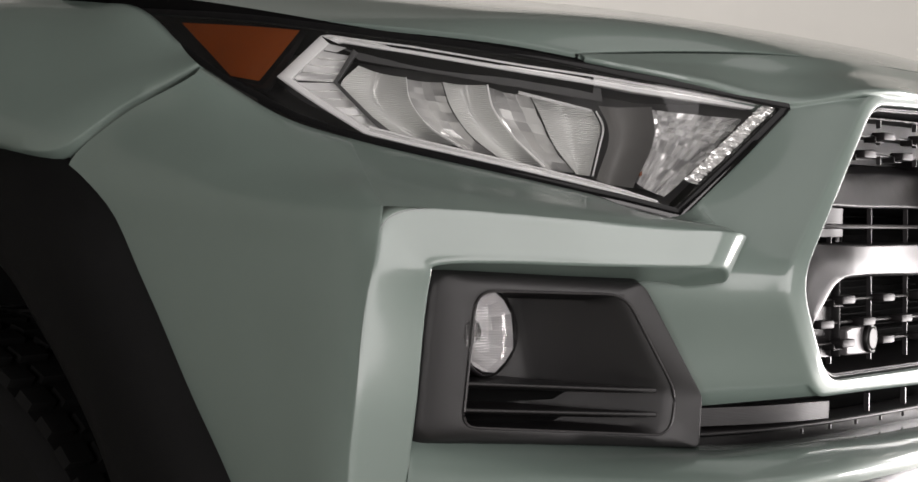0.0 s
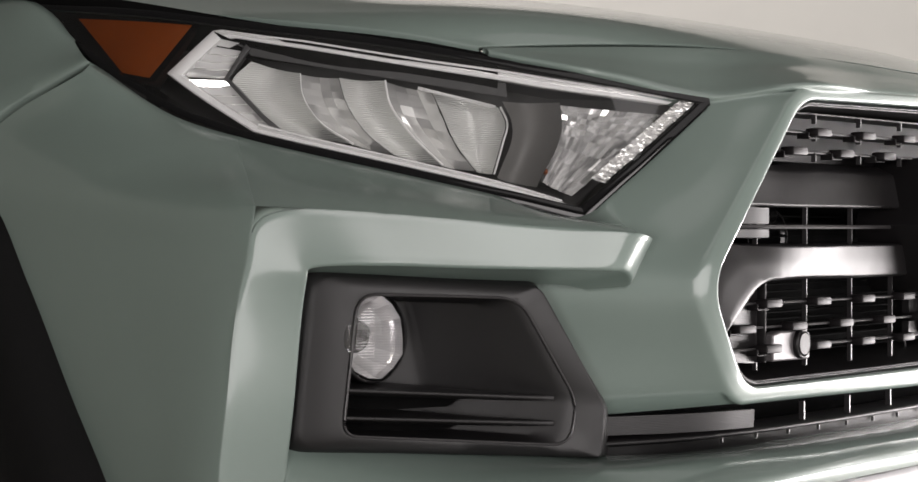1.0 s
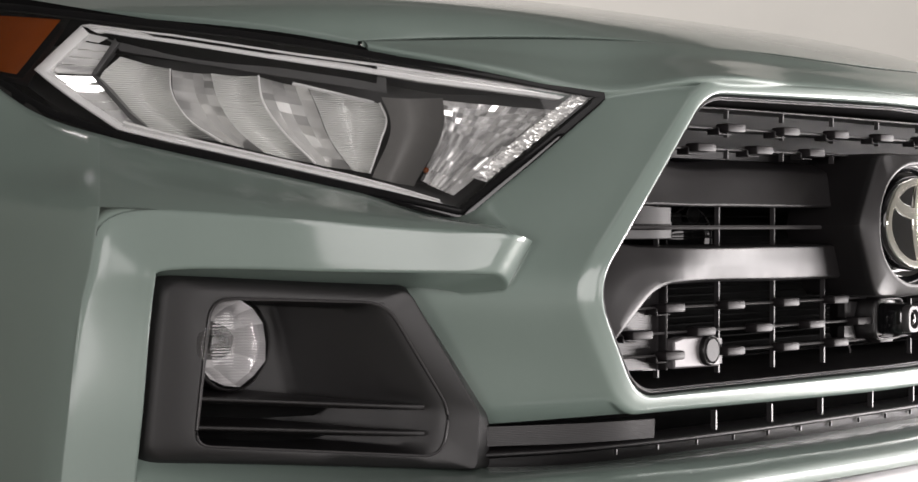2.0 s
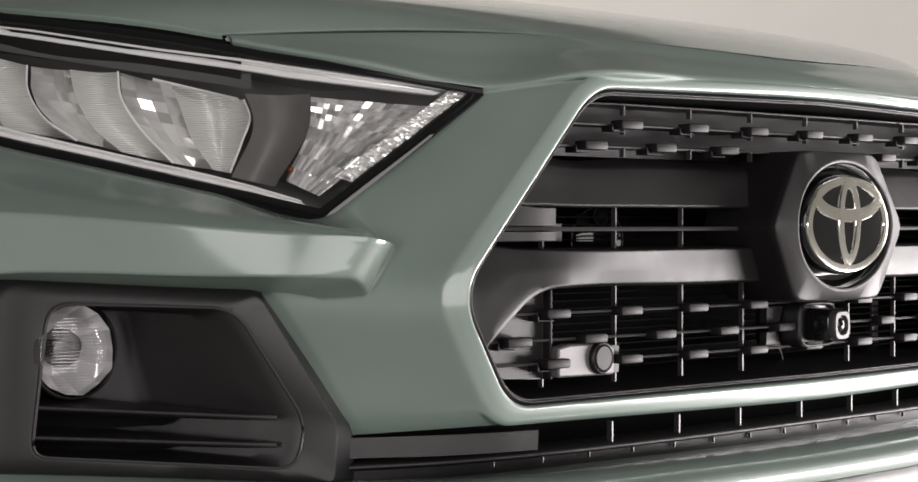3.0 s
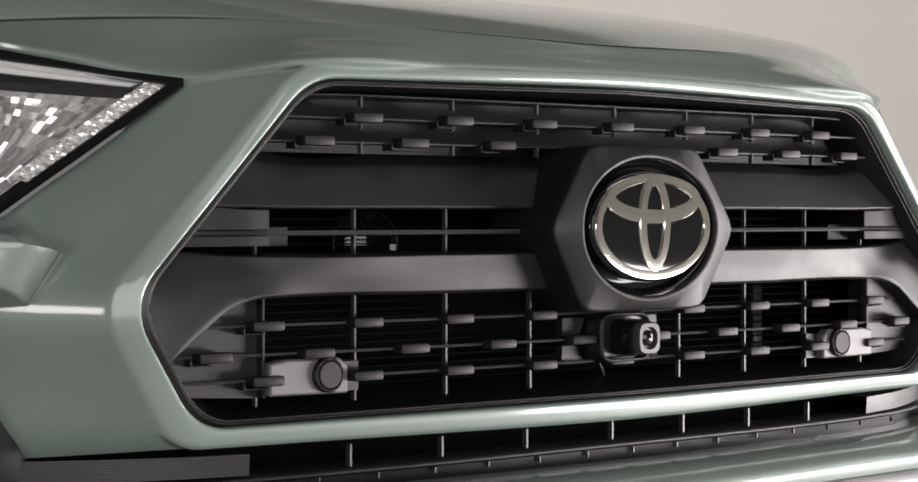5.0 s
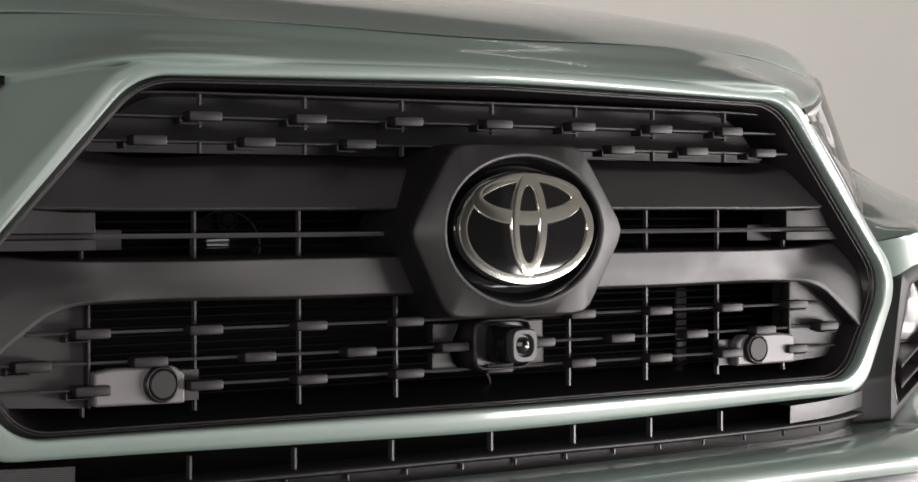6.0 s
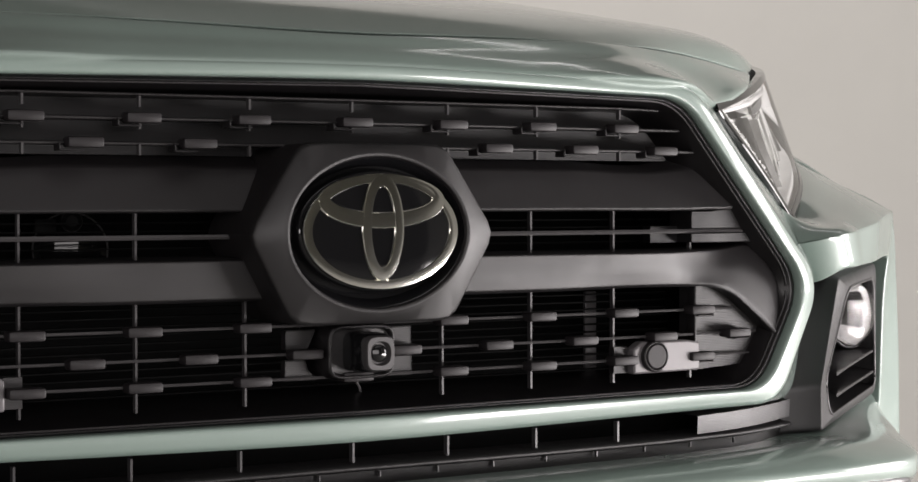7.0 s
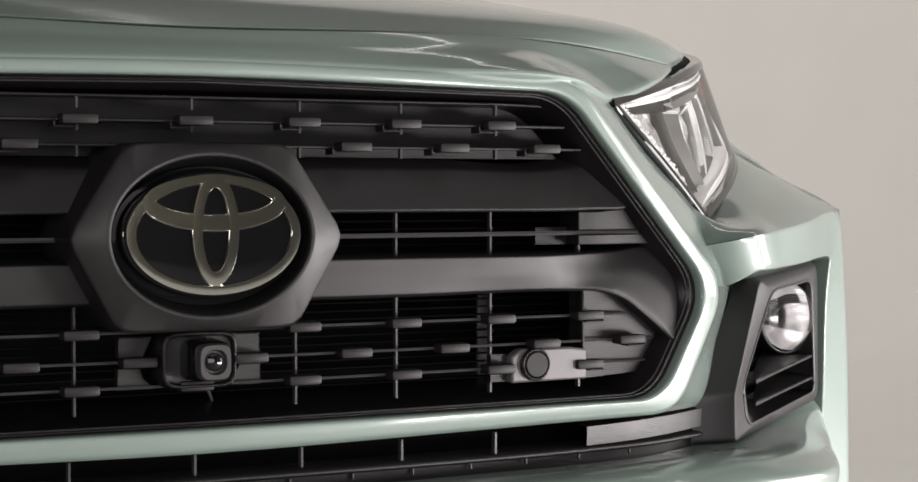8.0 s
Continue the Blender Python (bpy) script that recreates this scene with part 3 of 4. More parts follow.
def lamp_sheet(low, top, d0, d1, nu, nv, s0, s1, side, bm=None, depth=None):
    """A face inside the lamp between two height tables; depth(u, v) overrides the straight fall from d0 to d1."""
    rows = []
    for k in range(nv + 1):
        v = k / nv
        row = []
        for i in range(nu + 1):
            u = i / nu
            s = s0 + (s1 - s0) * u
            a, b = (at_s(low, s), at_s(top, s))
            row.append(on_lamp(s, a + (b - a) * v, depth(u, v) if depth else d0 + (d1 - d0) * v))
        rows.append(row)
    return grid(rows, bm, side)


def strip(path, inner, d0, d1, side, n=60, lift=0.004):
    """A raised moulding between two matching paths of (s, z)."""
    a = [straight([(p[0], p[1], 0) for p in path], k / n) for k in range(n + 1)]
    b = [straight([(p[0], p[1], 0) for p in inner], k / n) for k in range(n + 1)]
    rows = [[on_lamp(p.x, p.y, d1) for p in a], [on_lamp(p.x, p.y, d0 + lift * 0.3) for p in a],
            [on_lamp(p.x * 0.8 + q.x * 0.2, p.y * 0.8 + q.y * 0.2, d0) for p, q in zip(a, b)], [on_lamp(p.x * 0.2 + q.x * 0.8, p.y * 0.2 + q.y * 0.8, d0) for p, q in zip(a, b)],
            [on_lamp(q.x, q.y, d0 + lift * 0.3) for q in b], [on_lamp(q.x, q.y, d1) for q in b]]
    return grid(rows, None, side)


def patch4(a, b, c, d, depth, nu, nv, side, bm=None, curve_depth=0.0):
    """A four-cornered face given by (s, z) corners, hollowed by curve_depth."""
    rows = []
    for k in range(nv + 1):
        v = k / nv
        row = []
        for i in range(nu + 1):
            u = i / nu
            s = (1 - v) * ((1 - u) * a[0] + u * b[0]) + v * ((1 - u) * d[0] + u * c[0])
            z = (1 - v) * ((1 - u) * a[1] + u * b[1]) + v * ((1 - u) * d[1] + u * c[1])
            row.append(on_lamp(s, z, depth + curve_depth * math.sin(math.pi * u)))
        rows.append(row)
    return grid(rows, bm, side)


def band(left, right, depth, nu, nv, side, hollow=0.0, bm=None, jag=None):
    """A face between two smooth upright curves of (s, z)."""
    rows = []
    for k in range(nv + 1):
        p, q = blend([(a, b, 0) for a, b in left], k / nv), blend([(a, b, 0) for a, b in right], k / nv)
        row = []
        for i in range(nu + 1):
            w = p.lerp(q, i / nu)
            row.append(on_lamp(w.x, w.y, depth + hollow * math.sin(math.pi * i / nu) + (jag(i, k) if jag else 0)))
        rows.append(row)
    return grid(rows, bm, side)


def headlamp(side):
    lamp = group_part("headlamp", car, "angular headlamp under a clear cover, unlit")
    ob = part("cover", lamp_sheet(LAMP_LOW, LAMP_TOP, 0, 0, 80, 14, 0.0, 0.872, side), LENS, lamp, "clear plastic lamp cover", 60)
    ob.visible_shadow = False
    # dark housing behind
    rim = lambda u, v: 0.006 + 0.055 * min(1, 6 * v, 6 * (1 - v), 8 * u, 10 * (1 - u))
    part("housing", lamp_sheet(LAMP_LOW, LAMP_TOP, 0, 0, 80, 30, 0.0, 0.872, side, None, rim), LAMPGREY, lamp, "dark grey inner housing")
    # black seal round the cover
    low = [(s, z) for s, z in LAMP_LOW[1:]]
    top = [(s, z) for s, z in LAMP_TOP]
    bm = strip([(s, z - 0.006) for s, z in low], [(s + (0.012 if s < 0.1 else 0), z + 0.0055) for s, z in low], -0.0015, 0.025, side, 120)
    part("lower_seal", bm, GLOSS, lamp, "black rubber seal")
    part("inner_seal", strip([(-0.004, 0.938), (0.174, 0.825)], [(0.015, 0.938), (0.187, 0.831)], -0.001, 0.028, side, 20), GLOSS, lamp, "black rubber seal")
    part("upper_seal", strip([(s, z + 0.0015) for s, z in top], [(s, z - 0.0065) for s, z in top], -0.001, 0.012, side, 120), GLOSS, lamp, "black rubber seal")
    # bright trim round the lamp chambers
    t_out = [(0.036, 0.942), (0.119, 0.9515), (0.201, 0.9605), (0.334, 0.9755), (0.458, 0.9925), (0.560, 1.003), (0.572, 1.002)]
    t_in = [(0.052, 0.936), (0.130, 0.9430), (0.210, 0.9500), (0.334, 0.9665), (0.458, 0.9840), (0.540, 0.9945), (0.548, 0.994)]
    def between(p, q, f):
        return [(a[0] + (b[0] - a[0]) * f, a[1] + (b[1] - a[1]) * f) for a, b in zip(p, q)]

    def stepped(name, p, q, depth, words):
        """A chrome moulding: a bright outer line, a recessed darker channel and a broad satin lip."""
        trim = part(name, strip(between(p, q, 0.52), q, depth, depth + 0.014, side), SATIN, lamp, words)
        part("channel", strip(between(p, q, 0.21), between(p, q, 0.56), depth + 0.003, depth + 0.014, side, 60, 0.001), GUIDE, trim, "mirror-bright channel")
        part("outer_line", strip(p, between(p, q, 0.24), depth - 0.0005, depth + 0.014, side, 60, 0.002), SATIN, trim)

    stepped("upper_trim", t_out, t_in, 0.006, "satin silver trim with a chrome channel")
    l_out = [(0.572, 1.002), (0.630, 0.961), (0.570, 0.932), (0.511, 0.9045)]
    l_in = [(0.560, 0.9940), (0.6085, 0.9590), (0.558, 0.9345), (0.503, 0.9090)]
    part("outer_trim", strip(l_out, l_in, 0.005, 0.020, side), SATIN, lamp, "satin silver arrow-shaped trim")
    b_out = [(0.511, 0.9045), (0.461, 0.8935), (0.373, 0.8755), (0.287, 0.8565), (0.193, 0.8360)]
    b_in = [(0.503, 0.9125), (0.460, 0.9015), (0.372, 0.8830), (0.286, 0.8638), (0.200, 0.8425)]
    stepped("lower_trim", b_in, b_out, 0.006, "satin silver trim with a chrome channel")
    b2o = [(s, z - 0.0015) for s, z in ((0.500, 0.8985), (0.461, 0.8900), (0.373, 0.8720), (0.287, 0.8530), (0.188, 0.8335))]
    part("lower_line", strip(b2o, [(s, z + 0.0018) for s, z in b2o], 0.003, 0.012, side), CHROME, lamp, "thin chrome line")
    # light guide blocks inside the arrow
    def spaced(p0, p1, p2, p3, n):
        """n + 1 cross lines from the side p0-p1 to the side p2-p3."""
        mix = lambda a, b, f: (a[0] + (b[0] - a[0]) * f, a[1] + (b[1] - a[1]) * f)
        return [(mix(p0, p1, k / n), mix(p2, p3, k / n)) for k in range(n + 1)]

    upper = spaced((0.562, 0.9945), (0.6075, 0.9585), (0.527, 0.9890), (0.5525, 0.9565), 5)
    lower = spaced((0.6070, 0.9555), (0.4990, 0.9060), (0.5525, 0.9540), (0.4860, 0.9055), 6)
    for run in (upper, lower):
        for (p, q), (r, w) in zip(run, run[1:]):
            mixed = [((1 - f) * a[0] + f * b[0], (1 - f) * a[1] + f * b[1]) for a, b, f in ((p, r, 0.04), (p, r, 0.86), (q, w, 0.86), (q, w, 0.04))]
            bm = bmesh.new()
            front = [bm.verts.new(on_lamp(s, z, 0.009 + 0.006 * (i in (2, 3)) + 0.004 * (i in (1, 2)))) for i, (s, z) in enumerate(mixed)]
            back = [bm.verts.new(on_lamp(s, z, 0.022)) for s, z in mixed]
            bm.faces.new(front)
            for i in range(4):
                bm.faces.new((front[i], back[i], back[(i + 1) % 4], front[(i + 1) % 4]))
            for v in bm.verts:
                v.co.x *= side
            bmesh.ops.recalc_face_normals(bm, faces=bm.faces)
            part("light_guide", bm, GUIDE, lamp, "clear white light guide block")
    part("guide_backing", patch4((0.562, 0.9945), (0.6075, 0.9580), (0.5525, 0.9560), (0.527, 0.9890), 0.0175, 8, 4, side), RIBGLASS, lamp, "pale reflector behind the light guides")
    part("guide_backing", patch4((0.607, 0.9560), (0.499, 0.9060), (0.486, 0.9055), (0.5525, 0.9550), 0.0175, 8, 4, side), RIBGLASS, lamp, "pale reflector behind the light guides")
    part("chamber_edge", strip([(0.527, 0.9890), (0.5525, 0.9555), (0.486, 0.9050)], [(0.521, 0.9850), (0.5465, 0.9555), (0.480, 0.9065)], 0.009, 0.024, side, 40, 0.002), LAMPGREY, lamp, "dark edge of the lamp chamber")
    # chambers: ribbed bowls and faceted reflectors
    c0 = [(0.5200, 0.9727), (0.5430, 0.9533), (0.5205, 0.9301), (0.4820, 0.9050)]
    c1 = [(0.4629, 0.9610), (0.4609, 0.9423), (0.4450, 0.9175), (0.4075, 0.8935)]
    c2 = [(0.4209, 0.9575), (0.4151, 0.9371), (0.3966, 0.9082), (0.3667, 0.8840)]
    c3 = [(0.3728, 0.9552), (0.3695, 0.9347), (0.3540, 0.9095), (0.3196, 0.8743)]
    c4 = [(0.3240, 0.9450), (0.3162, 0.9269), (0.3041, 0.8960), (0.2849, 0.8690)]
    c5 = [(0.2568, 0.9309), (0.2511, 0.9162), (0.2580, 0.8950), (0.2692, 0.8660)]
    rng = random.Random(5)
    part("ribbed_bowl", band(c0, c1, 0.016, 16, 24, side, 0.024), RIBGLASS, lamp, "ribbed silver reflector bowl")
    part("facet_reflector", band(c1, c2, 0.030, 4, 9, side, 0.012, None, lambda i, k: rng.uniform(-0.0026, 0.0026)), REFLECTOR, lamp, "faceted bright reflector", 5)
    part("ribbed_bowl", band(c2, c3, 0.024, 16, 24, side, 0.015), RIBGLASS, lamp, "ribbed silver reflector bowl")
    part("facet_reflector", band(c3, c4, 0.032, 4, 9, side, 0.012, None, lambda i, k: rng.uniform(-0.0026, 0.0026)), REFLECTOR, lamp, "faceted bright reflector", 5)
    part("ribbed_bowl", band(c4, c5, 0.026, 16, 24, side, 0.012), RIBGLASS, lamp, "ribbed silver reflector bowl")
    for line in (c1, c3, c5):
        pts = [on_lamp(p.x, p.y, 0.018) for p in (blend([(a, b, 0) for a, b in line], k / 16) for k in range(17))]
        part("bowl_edge", tube([(p.x * side, p.y, p.z) for p in pts], 0.0011, None, 6), SATIN, lamp, "thin bright bowl edge")
    pts = [on_lamp(0.3399 - 0.0779 * k / 8, 0.9481 - 0.0173 * k / 8, 0.018) for k in range(9)]
    part("bowl_edge", tube([(p.x * side, p.y, p.z) for p in pts], 0.0018, None, 6), GUIDE, lamp, "thin bright bowl edge")
    # dark shield between the chambers and the turn signal
    shield = [[(0.256, 0.936), (0.248, 0.915), (0.268, 0.862)], [(0.186, 0.936), (0.186, 0.916), (0.2254, 0.854)]]
    part("shield", band(shield[0], shield[1], 0.012, 12, 16, side, 0.020), SHIELD, lamp, "matt grey shield")
    part("hood_panel", band([(0.545, 0.990), (0.530, 0.985), (0.520, 0.978)], [(0.250, 0.954), (0.250, 0.946), (0.250, 0.940)], 0.014, 30, 4, side, 0.0), LAMPGREY, lamp, "dark grey upper panel")
    # turn signal: a jewel of small mirror facets
    feather = lambda i, k: 0.0040 * (((i + 0.5 * abs(k - 5)) / 2.3) % 1.0) + rng.uniform(-0.0016, 0.0016)
    bm = band([(0.1842, 0.9345), (0.1850, 0.9150), (0.2137, 0.8598)], [(0.050, 0.927), (0.098, 0.896), (0.178, 0.846)], 0.024, 17, 9, side, 0.008, None, feather)
    part("turn_signal", bm, JEWEL, lamp, "faceted chrome turn signal reflector", 5)
    for s, z in ((0.2085, 0.8690),):
        hub, front = on_lamp(s, z, 0.028), on_lamp(s, z, 0.006)
        hub, front = Vector((hub.x * side, hub.y, hub.z)), Vector((front.x * side, front.y, front.z))
        part("amber_bulb", turned([(0.0032, -0.004), (0.0032, 0.003), (0.0026, 0.006), (0.0006, 0.0072)], hub, front - hub, 16), AMBER, lamp, "small amber turn signal bulb", 60)
    bm = band([(0.016, 0.9385), (0.074, 0.9030), (0.146, 0.8580)], [(0.036, 0.9405), (0.089, 0.9090), (0.162, 0.8625)], 0.003, 5, 80, side, 0.0, None, lambda i, k: rng.uniform(-0.001, 0.0035))
    part("crystal_strip", bm, REFLECTOR, lamp, "sparkling crystal edge strip", 5)
    # amber marker round the corner
    amber = [(0.795, 1.020), (0.602, 1.0075), (0.655, 0.957), (0.700, 0.963)]
    part("side_marker", patch4(amber[0], amber[1], amber[2], amber[3], 0.005, 12, 8, side, None, -0.002), AMBER, lamp, "amber side marker")
    part("marker_bezel", patch4((0.866, 1.035), (0.588, 1.012), (0.64, 0.945), (0.72, 0.963), 0.010, 12, 8, side), GLOSS, lamp, "gloss black marker surround")


def lamp_gap(side):
    """The black strip between the bonnet's edge and the lamp."""
    edge = [(0.612, 0.2465, 0.9858), (0.660, 0.294, 0.997), (0.730, 0.396, 1.009), (0.800, 0.622, 1.035), (0.802, 0.800, 1.044)]
    lamp = [tuple(on_lamp(s, at_s(LAMP_TOP, s) - 0.003, 0.006)) for s in (0.26, 0.34, 0.47, 0.70, 0.872)]
    part("bonnet_seal", sheet([shifted(edge, -0.03, 0.01, -0.01), edge, lamp, [p[:2] + (p[2] - 0.03,) for p in lamp]], 30, 6, None, side), VOID, car, "black gap seal")


for side in (1, -1):
    headlamp(side), lamp_gap(side)

# ---- fog lamps ----


def fog(side):
    fog_unit = group_part("fog_lamp_unit", car, "satin black fog lamp bezel with two slots and a round lamp")
    out = [(0.832, 0.266, 0.774), (0.658, 0.146, 0.763), (0.601, 0.111, 0.652), (0.603, 0.113, 0.603), (0.843, 0.278, 0.620)]
    inn = [(0.803, 0.241, 0.757), (0.681, 0.153, 0.752), (0.624, 0.128, 0.656), (0.632, 0.130, 0.616), (0.814, 0.249, 0.632)]
    base = [(0.838, 0.296, 0.784), (0.648, 0.166, 0.774), (0.568, 0.128, 0.648), (0.562, 0.132, 0.600), (0.846, 0.295, 0.616)]

    def loop(points, r):
        pts = [Vector(p) for p in points]
        out_pts = []
        for i, p in enumerate(pts):
            nxt = pts[(i + 1) % len(pts)]
            a = p + (pts[i - 1] - p).normalized() * r[i]
            b = p + (nxt - p).normalized() * r[i]
            c = nxt + (p - nxt).normalized() * r[(i + 1) % len(pts)]
            out_pts += [(1 - w) ** 2 * a + 2 * w * (1 - w) * p + w * w * b for w in (0, 0.2, 0.4, 0.6, 0.8)] + [b.lerp(c, k / 8) for k in range(8)]
        return out_pts

    o, i2, b = loop(out, (0.018, 0.010, 0.005, 0.005, 0.020)), loop(inn, (0.019, 0.020, 0.016, 0.018, 0.014)), loop(base, (0.016, 0.010, 0.005, 0.005, 0.018))
    o2 = [p.lerp(q, 0.07) + Vector((-0.0012, -0.0024, 0)) for p, q in zip(o, i2)]
    i1 = [p.lerp(q, 0.90) + Vector((-0.001, -0.002, 0)) for p, q in zip(o, i2)]
    i3 = [p + Vector((-0.002, 0.004, 0)) for p in i2]
    part("bezel", grid([b, o, o2, i1, i2, i3], None, side, True), BEZEL, fog_unit, "satin black bezel frame", 50)
    # paler bead: the bright line on the rounded lip is put into colour
    bead = [p + Vector((-0.0006, -0.0012, 0)) for p in i2 + i2[:1]]
    part("lip_highlight", tube([(p.x * side, p.y, p.z) for p in bead], 0.0013, None, 8), WIRE, fog_unit, "thin paler bead for the highlight round the opening")
    # one moulded pocket: deep behind the lamp, rising to the bezel's inner corner
    inside = Vector((-0.45, 0.89, 0))
    left, right = (Vector(inn[0]), Vector(inn[4])), [Vector(p) for p in inn[1:4]]

    def pocket(u, v):
        a = left[0].lerp(left[1], v)
        z = right[0].z + (right[2].z - right[0].z) * v
        b = at_height(right, z)
        fall = 0.058 * min(1.0, max(0.0, (0.97 - u) / 0.52)) ** 1.15
        wall = min(1.0, v / 0.05, (1 - v) / 0.05, 0.02 + u / 0.03)
        p = a.lerp(b, u) + inside * fall * wall ** 0.7
        return p

    us = [0, 0.004, 0.012, 0.03] + [0.03 + 0.97 * k / 34 for k in range(1, 35)]
    vs = [0, 0.006, 0.02, 0.05] + [0.05 + 0.90 * k / 22 for k in range(1, 22)] + [0.95, 0.98, 0.994, 1]
    part("scoop", grid([[pocket(u, v) for u in us] for v in vs], None, side), BEZEL, fog_unit, "satin black moulded pocket", 40)
    # two ridges that fade into the pocket, with a dark duct mouth under each
    for v0, v1, vd in ((0.672, 0.660, 0.0085), (0.6475, 0.637, 0.006)):
        tip = [Vector((0.8115, 0.2475, v0)).lerp(Vector((0.648, 0.1355, v1)), w) for w in (0, 0.25, 0.5, 0.75, 0.9, 1)]
        foot = [p + inside * (0.056 * (1 - w) ** 0.8 + 0.002) for p, w in zip(tip, (0, 0.25, 0.5, 0.75, 0.9, 1))]
        ws = (1, 0.75, 0.5, 0.25, 0.1, 0.02)
        rows = [[p + Vector((0, 0, 0.009 * w)) for p, w in zip(foot, ws)], [p.lerp(q, 0.12) + Vector((0, 0, 0.0022)) for p, q in zip(tip, foot)], [p + Vector((0, 0, 0.0009)) for p in tip], [p + Vector((0, 0, -0.0009)) for p in tip],
                [p.lerp(q, 0.06) + Vector((0, 0, -0.0022)) for p, q in zip(tip, foot)], [p + Vector((0, 0, -0.003 * w)) for p, w in zip(foot, ws)]]
        part("slat", sheet(rows, 24, 20, None, side), BAR, fog_unit, "thin moulded ridge")
        mouth = [Vector((0.800, 0.2550, v0 - 0.006)), Vector((0.700, 0.188, v1 - 0.001)), Vector((0.712, 0.196, v1 - vd)), Vector((0.805, 0.2575, v0 - 0.006 - 2 * vd))]
        bm = bmesh.new()
        for back in (0.0, 0.03):
            face = [bm.verts.new(((p + inside * (0.026 + back)).x * side, (p + inside * (0.026 + back)).y, p.z)) for p in mouth]
            bm.faces.new(face)
        part("duct_mouth", bm, VOID, fog_unit, "black duct mouth")
    # lamp
    c = (side * 0.773, 0.248, 0.7170)
    way = (side * 0.12, -0.99, 0)
    bm = turned([(0.004, -0.044), (0.012, -0.041), (0.022, -0.032), (0.030, -0.018), (0.0355, -0.004), (0.0375, 0.003)], c, way, 14, (1, 1), None, False)
    rng = random.Random(3)
    for v in bm.verts:
        v.co += Vector((rng.uniform(-1, 1), rng.uniform(-1, 1), rng.uniform(-1, 1))) * 0.0013
    part("lamp_bowl", bm, BOWL, fog_unit, "bright fluted fog lamp reflector", 5)
    lens = part("lamp_glass", turned([(0.0395, 0.002), (0.039, 0.006), (0.031, 0.013), (0.018, 0.018), (0.008, 0.0196), (0.0003, 0.020)], c, way, 40, (1, 1), None, False), RIBLENS, fog_unit, "clear round fog lamp glass", 60)
    lens.visible_shadow = False
    part("lamp_ring", turned([(0.0385, -0.03), (0.042, -0.004), (0.0415, 0.002), (0.039, 0.004), (0.038, -0.03)], c, way, 40, (1, 1), None, False), DARK, fog_unit, "black lamp ring")
    part("bulb_shade", turned([(0.002, -0.04), (0.0115, -0.038), (0.0115, -0.020), (0.0095, -0.014), (0.001, -0.012)], c, way, 24), GLOSS, fog_unit, "dark bulb shield")


for side in (1, -1):
    fog(side)

# ---- grille ----
grille = group_part("grille", car, "satin black grille with hexagonal badge mount")


def face_y(x):
    """How far back the grille's face lies at x: a shallow bow."""
    return 0.036 + 0.085 * x * x


bm = bmesh.new()
for side in (1, -1):
    edge = fillet_path(shifted(RIM_IN, 0, 0.002, 0), RADII)
    mid = Vector((0, 0, 0.80))
    inner = [Vector((p.x * 0.985, p.y - 0.004, mid.z + (p.z - mid.z) * 0.982)) for p in edge]
    in2 = [Vector((p.x * 0.978, p.y + 0.001, mid.z + (p.z - mid.z) * 0.972)) for p in edge]
    deep = [Vector((p.x * 0.93, p.y + 0.050, mid.z + (p.z - mid.z) * 0.90)) for p in edge]
    grid([edge, inner, in2, deep, [p + Vector((0, 0.10, 0)) for p in deep]], bm, side)
part("surround", bm, DARK, grille, "black plastic grille surround", 30)
bm = bmesh.new()
for side in (1, -1):
    loop = fillet_path(shifted(RIM_IN, 0, 0.002, 0), RADII)
    tube([(p.x * 0.980 * side, p.y + 0.0005, 0.80 + (p.z - 0.80) * 0.972) for p in loop], 0.0013, bm, 6)
part("surround_edge", bm, BAR, grille, "thin raised edge of the surround")

